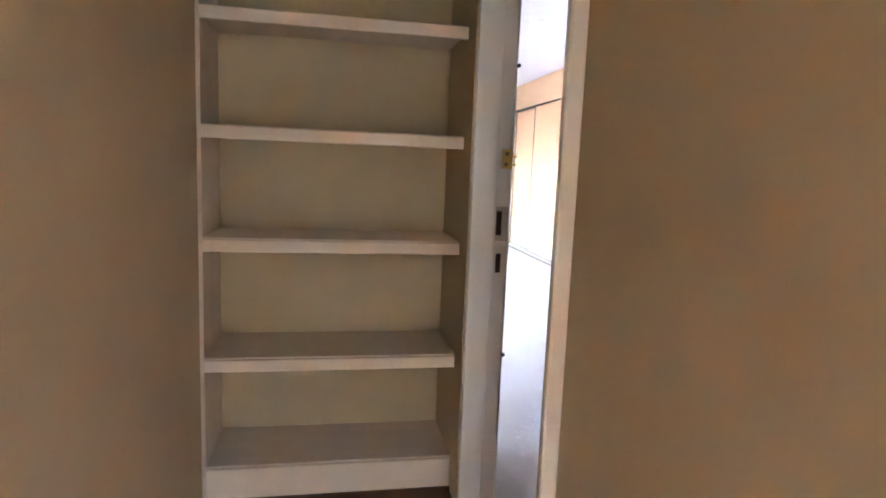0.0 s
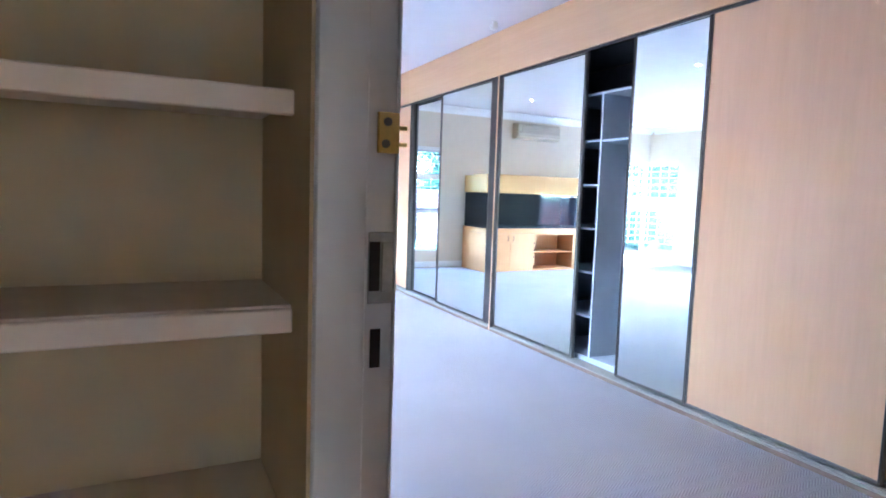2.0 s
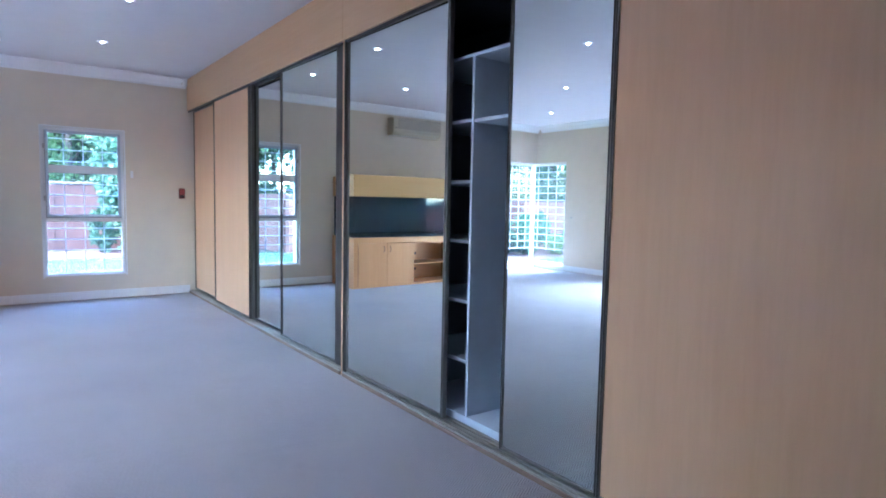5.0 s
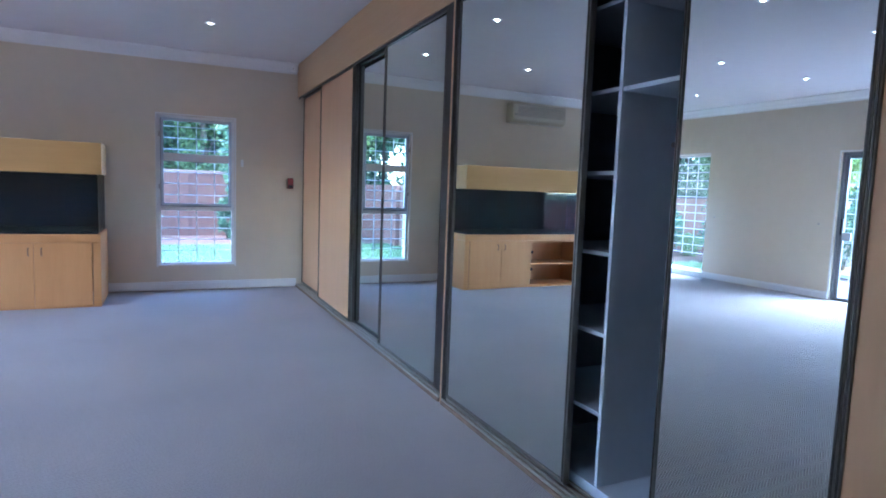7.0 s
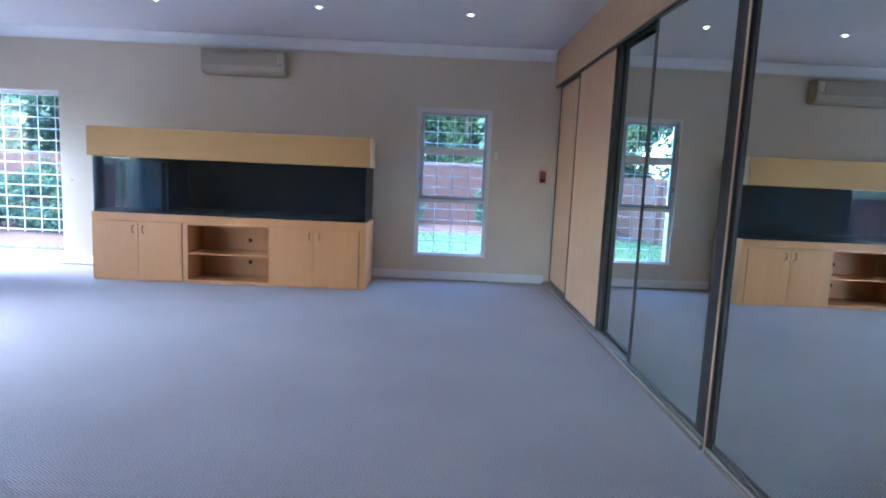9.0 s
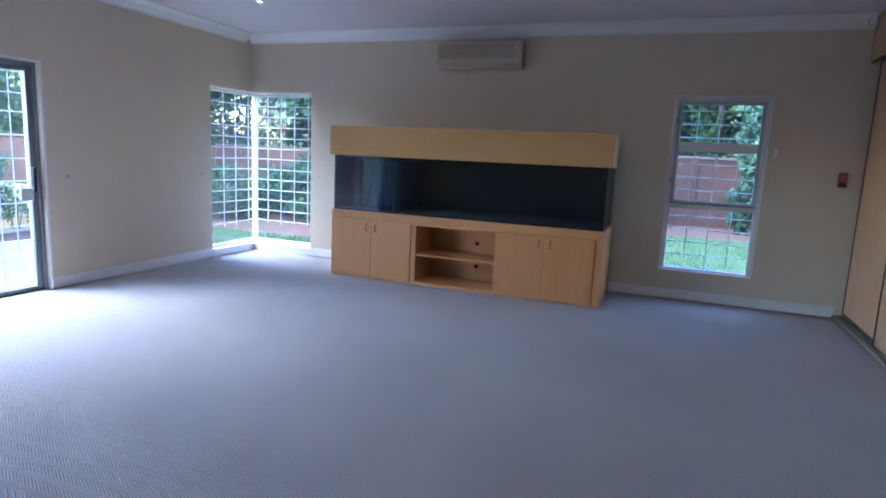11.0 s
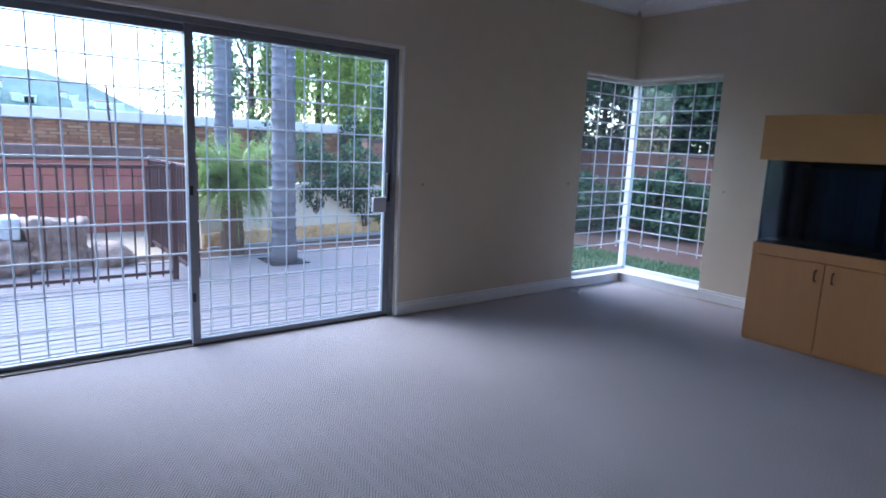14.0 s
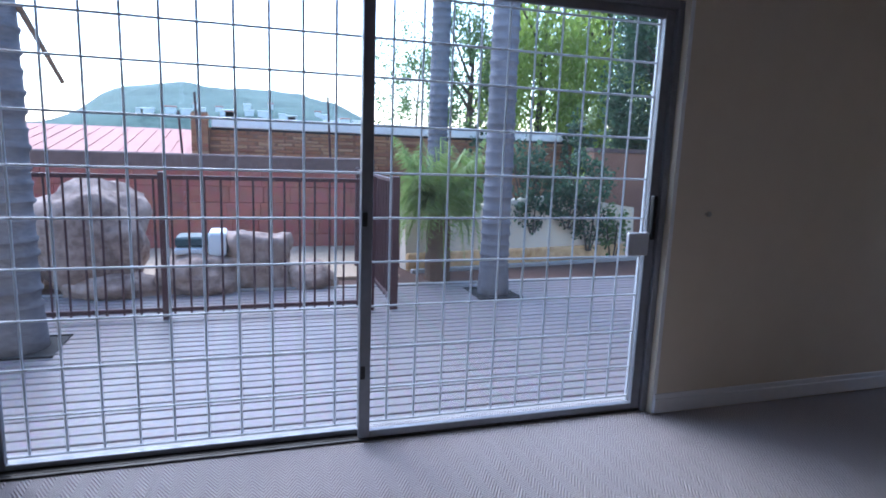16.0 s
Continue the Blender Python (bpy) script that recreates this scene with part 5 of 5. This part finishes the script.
for k in range(10):
    x0, z0 = 1.15 - k * 0.30, 1.31 + k * 0.050
    bm = bmesh.new()
    for j in range(30):
        y0 = -5.1 + j * 0.295
        q = [bm.verts.new(p) for p in ((x0, y0, z0), (x0, y0 + 0.293, z0 + 0.012), (x0 - 0.34, y0 + 0.293, z0 + 0.068), (x0 - 0.34, y0, z0 + 0.056),
                                       (x0, y0, z0 - 0.04), (x0, y0 + 0.293, z0 - 0.04))]
        bm.faces.new(q[:4]), bm.faces.new((q[0], q[4], q[5], q[1]))
    part("tile_course", bm, M_PINK, house, "pink roof tile course")
part("eave_board", box(1.10, 1.16, -5.1, 3.72, 1.17, 1.27, 0.004), M_FIBRE, house, "white eave board")

# pool fence
fence = thing("pool_fence", (-6.62, 0, G), "dark brown steel pool fence with upright bars", "fence")
for py in (-2.0, -0.05, 1.85, 3.80, 5.56):
    part("post", box(-0.03, 0.03, py - 0.03, py + 0.03, 0.055, 1.32, 0.004), M_FENCE, fence)
for z in (0.145, 1.275):
    part("rail", box(-0.016, 0.016, -2.0, 5.55, z - 0.018, z + 0.018, 0.003), M_FENCE, fence)
for k in range(57):
    part("bar", rod((0, -1.9 + k * 0.131, 0.1), (0, -1.9 + k * 0.131, 1.275), 0.0095, sides=6), M_FENCE, fence)
gate = thing("pool_gate", (-6.62, 5.78, G), "dark brown steel gate panel beside the pool fence", "gate")
part("post", box(-0.035, 0.035, -0.035, 0.035, 0.055, 1.32, 0.004), M_FENCE, gate)
part("post", box(-2.2, -2.14, -0.03, 0.03, 0, 1.32, 0.004), M_FENCE, gate)
for z in (0.145, 1.275):
    part("rail", box(-2.14, -0.035, -0.016, 0.016, z - 0.018, z + 0.018, 0.003), M_FENCE, gate)
for k in range(15):
    part("bar", box(-0.185 - k * 0.131, -0.155 - k * 0.131, -0.012, 0.012, 0.1, 1.275, 0.003), M_FENCE, gate)


def boulder(px, py, pz, rx, ry, rz, label, seed, square=0.0):
    bm = bmesh.new()
    bmesh.ops.create_icosphere(bm, subdivisions=4, radius=1)
    for v in bm.verts:
        p = v.co * 1.3 + Vector((seed * 7.1, seed * 3.3, 0))
        k = 1 + 0.28 * noise.noise(p) + 0.12 * noise.noise(p * 3.1) + 0.04 * noise.noise(p * 9)
        k -= 0.09 * max(0, 1 - abs(noise.noise(p * 1.7 + Vector((4, 9, 2)))) * 14)
        c = v.co / max(abs(v.co.x), abs(v.co.y), abs(v.co.z)) * 0.85
        v.co = v.co.lerp(c, square)
        v.co = Vector((v.co.x * rx, v.co.y * ry, v.co.z * rz)) * k
    o = tagged(new("boulder", mesh_of("boulder", bm, M_ROCK, True)), label, "boulder", "pool rocks")
    o.location = (px, py, pz)
    return o


boulder(-7.95, 2.9, 0.30, 0.50, 0.62, 0.58, "large sandy brown boulder behind the pool fence", 1, 0.25)
boulder(-8.3, 1.7, 0.2, 0.6, 0.8, 0.55, "large sandy brown boulder behind the pool fence", 2)
boulder(-7.75, 3.95, -0.08, 0.38, 0.46, 0.24, "low flat sandy rock behind the pool fence", 3, 0.35)
boulder(-7.95, 4.56, 0.05, 0.34, 0.36, 0.34, "blocky tan rock behind the pool fence", 4, 0.9)
boulder(-7.8, 5.12, -0.14, 0.28, 0.28, 0.20, "small pale rock behind the pool fence", 5)
boulder(-7.6, 3.2, -0.16, 0.28, 0.42, 0.18, "small pale rock behind the pool fence", 6)
piece("ground_sand", box(-10.35, -8.14, -6, 6.2, G - 0.2, G + 0.05), mat("pale_sand", (0.44, 0.33, 0.23), 0.95, vary=0.2, scale=3, bump=0.6, bump_scale=14), "pale sandy ground by the pool", "sand")
box_ob = thing("pool_equipment", (-7.9, 4.0, 0.14), "white canvas bundle with a dark teal lid lying on the rocks", "pool equipment")
part("canvas", box(-0.2, 0.2, 0.06, 0.24, 0.0, 0.25, 0.03, segs=2), M_CUSHION, box_ob)
part("lid", box(-0.18, 0.18, -0.26, 0.055, 0.10, 0.20, 0.02), M_TEAL, box_ob, "dark teal lid")
part("tray", box(-0.19, 0.19, -0.27, 0.055, 0.02, 0.09, 0.02), M_CUSHION, box_ob)
for py, z1 in ((3.46, 2.02), (3.70, 2.31), (5.74, 2.36)):
    o = thing("electric_fence_pole", (-11.4, py, G), "thin dark electric-fence pole on the wall", "pole", "electric fence poles")
    part("pole", rod((0, 0, 1.2), (0.0, -0.05, z1), 0.018, sides=8), M_FENCE, o)
    part("foot", box(-0.04, 0.04, -0.04, 0.04, 0, 1.31), M_REDWALL, o)

# ---- the far hill ----
def hill_height(px, py):
    b = math.degrees(math.atan2(py - 4, -px))
    up = 1 / (1 + math.exp(-(b + 13.2) / 1.4)) * 1 / (1 + math.exp((b - 9.6) / 2.2))
    rise = min(1, ((-px - 430) / 40 + 1) / 8)
    return 6 + 54 * up * rise + 5.5 * noise.noise((px * 0.011, py * 0.017, 0)) + 2.0 * noise.noise((px * 0.05, py * 0.06, 3))


bm = bmesh.new()
NX, NY = 14, 110
grid = [[bm.verts.new((-430 - i * 40, -420 + j * 8, hill_height(-430 - i * 40, -420 + j * 8) * (1 if i else 0.1))) for j in range(NY)] for i in range(NX)]
for i in range(NX - 1):
    for j in range(NY - 1):
        bm.faces.new((grid[i][j], grid[i][j + 1], grid[i + 1][j + 1], grid[i + 1][j]))
piece("backdrop_hill", bm, M_HILL, "distant wooded flat-topped hill", "hill", smooth=True)
rng = random.Random(5)
for k in range(26):
    px, py = rng.choice((-470, -470, -510)), rng.uniform(-75, 130)
    w, h = rng.uniform(1.6, 4.2), rng.uniform(2.2, 3.6)
    o = thing("far_house", (px, py, hill_height(px, py) - 2.2), "tiny white house on the foot of the hill", "house", "far houses")
    part("wall", box(-3, 3, -w, w, 0, 2.2 + h), M_HOUSE, o)
    part("roof", box(-3.4, 3.4, -w - 0.5, w + 0.5, 2.21 + h, 3.1 + h, 0.35), M_PINK if k % 3 == 0 else M_FIBRE, o)
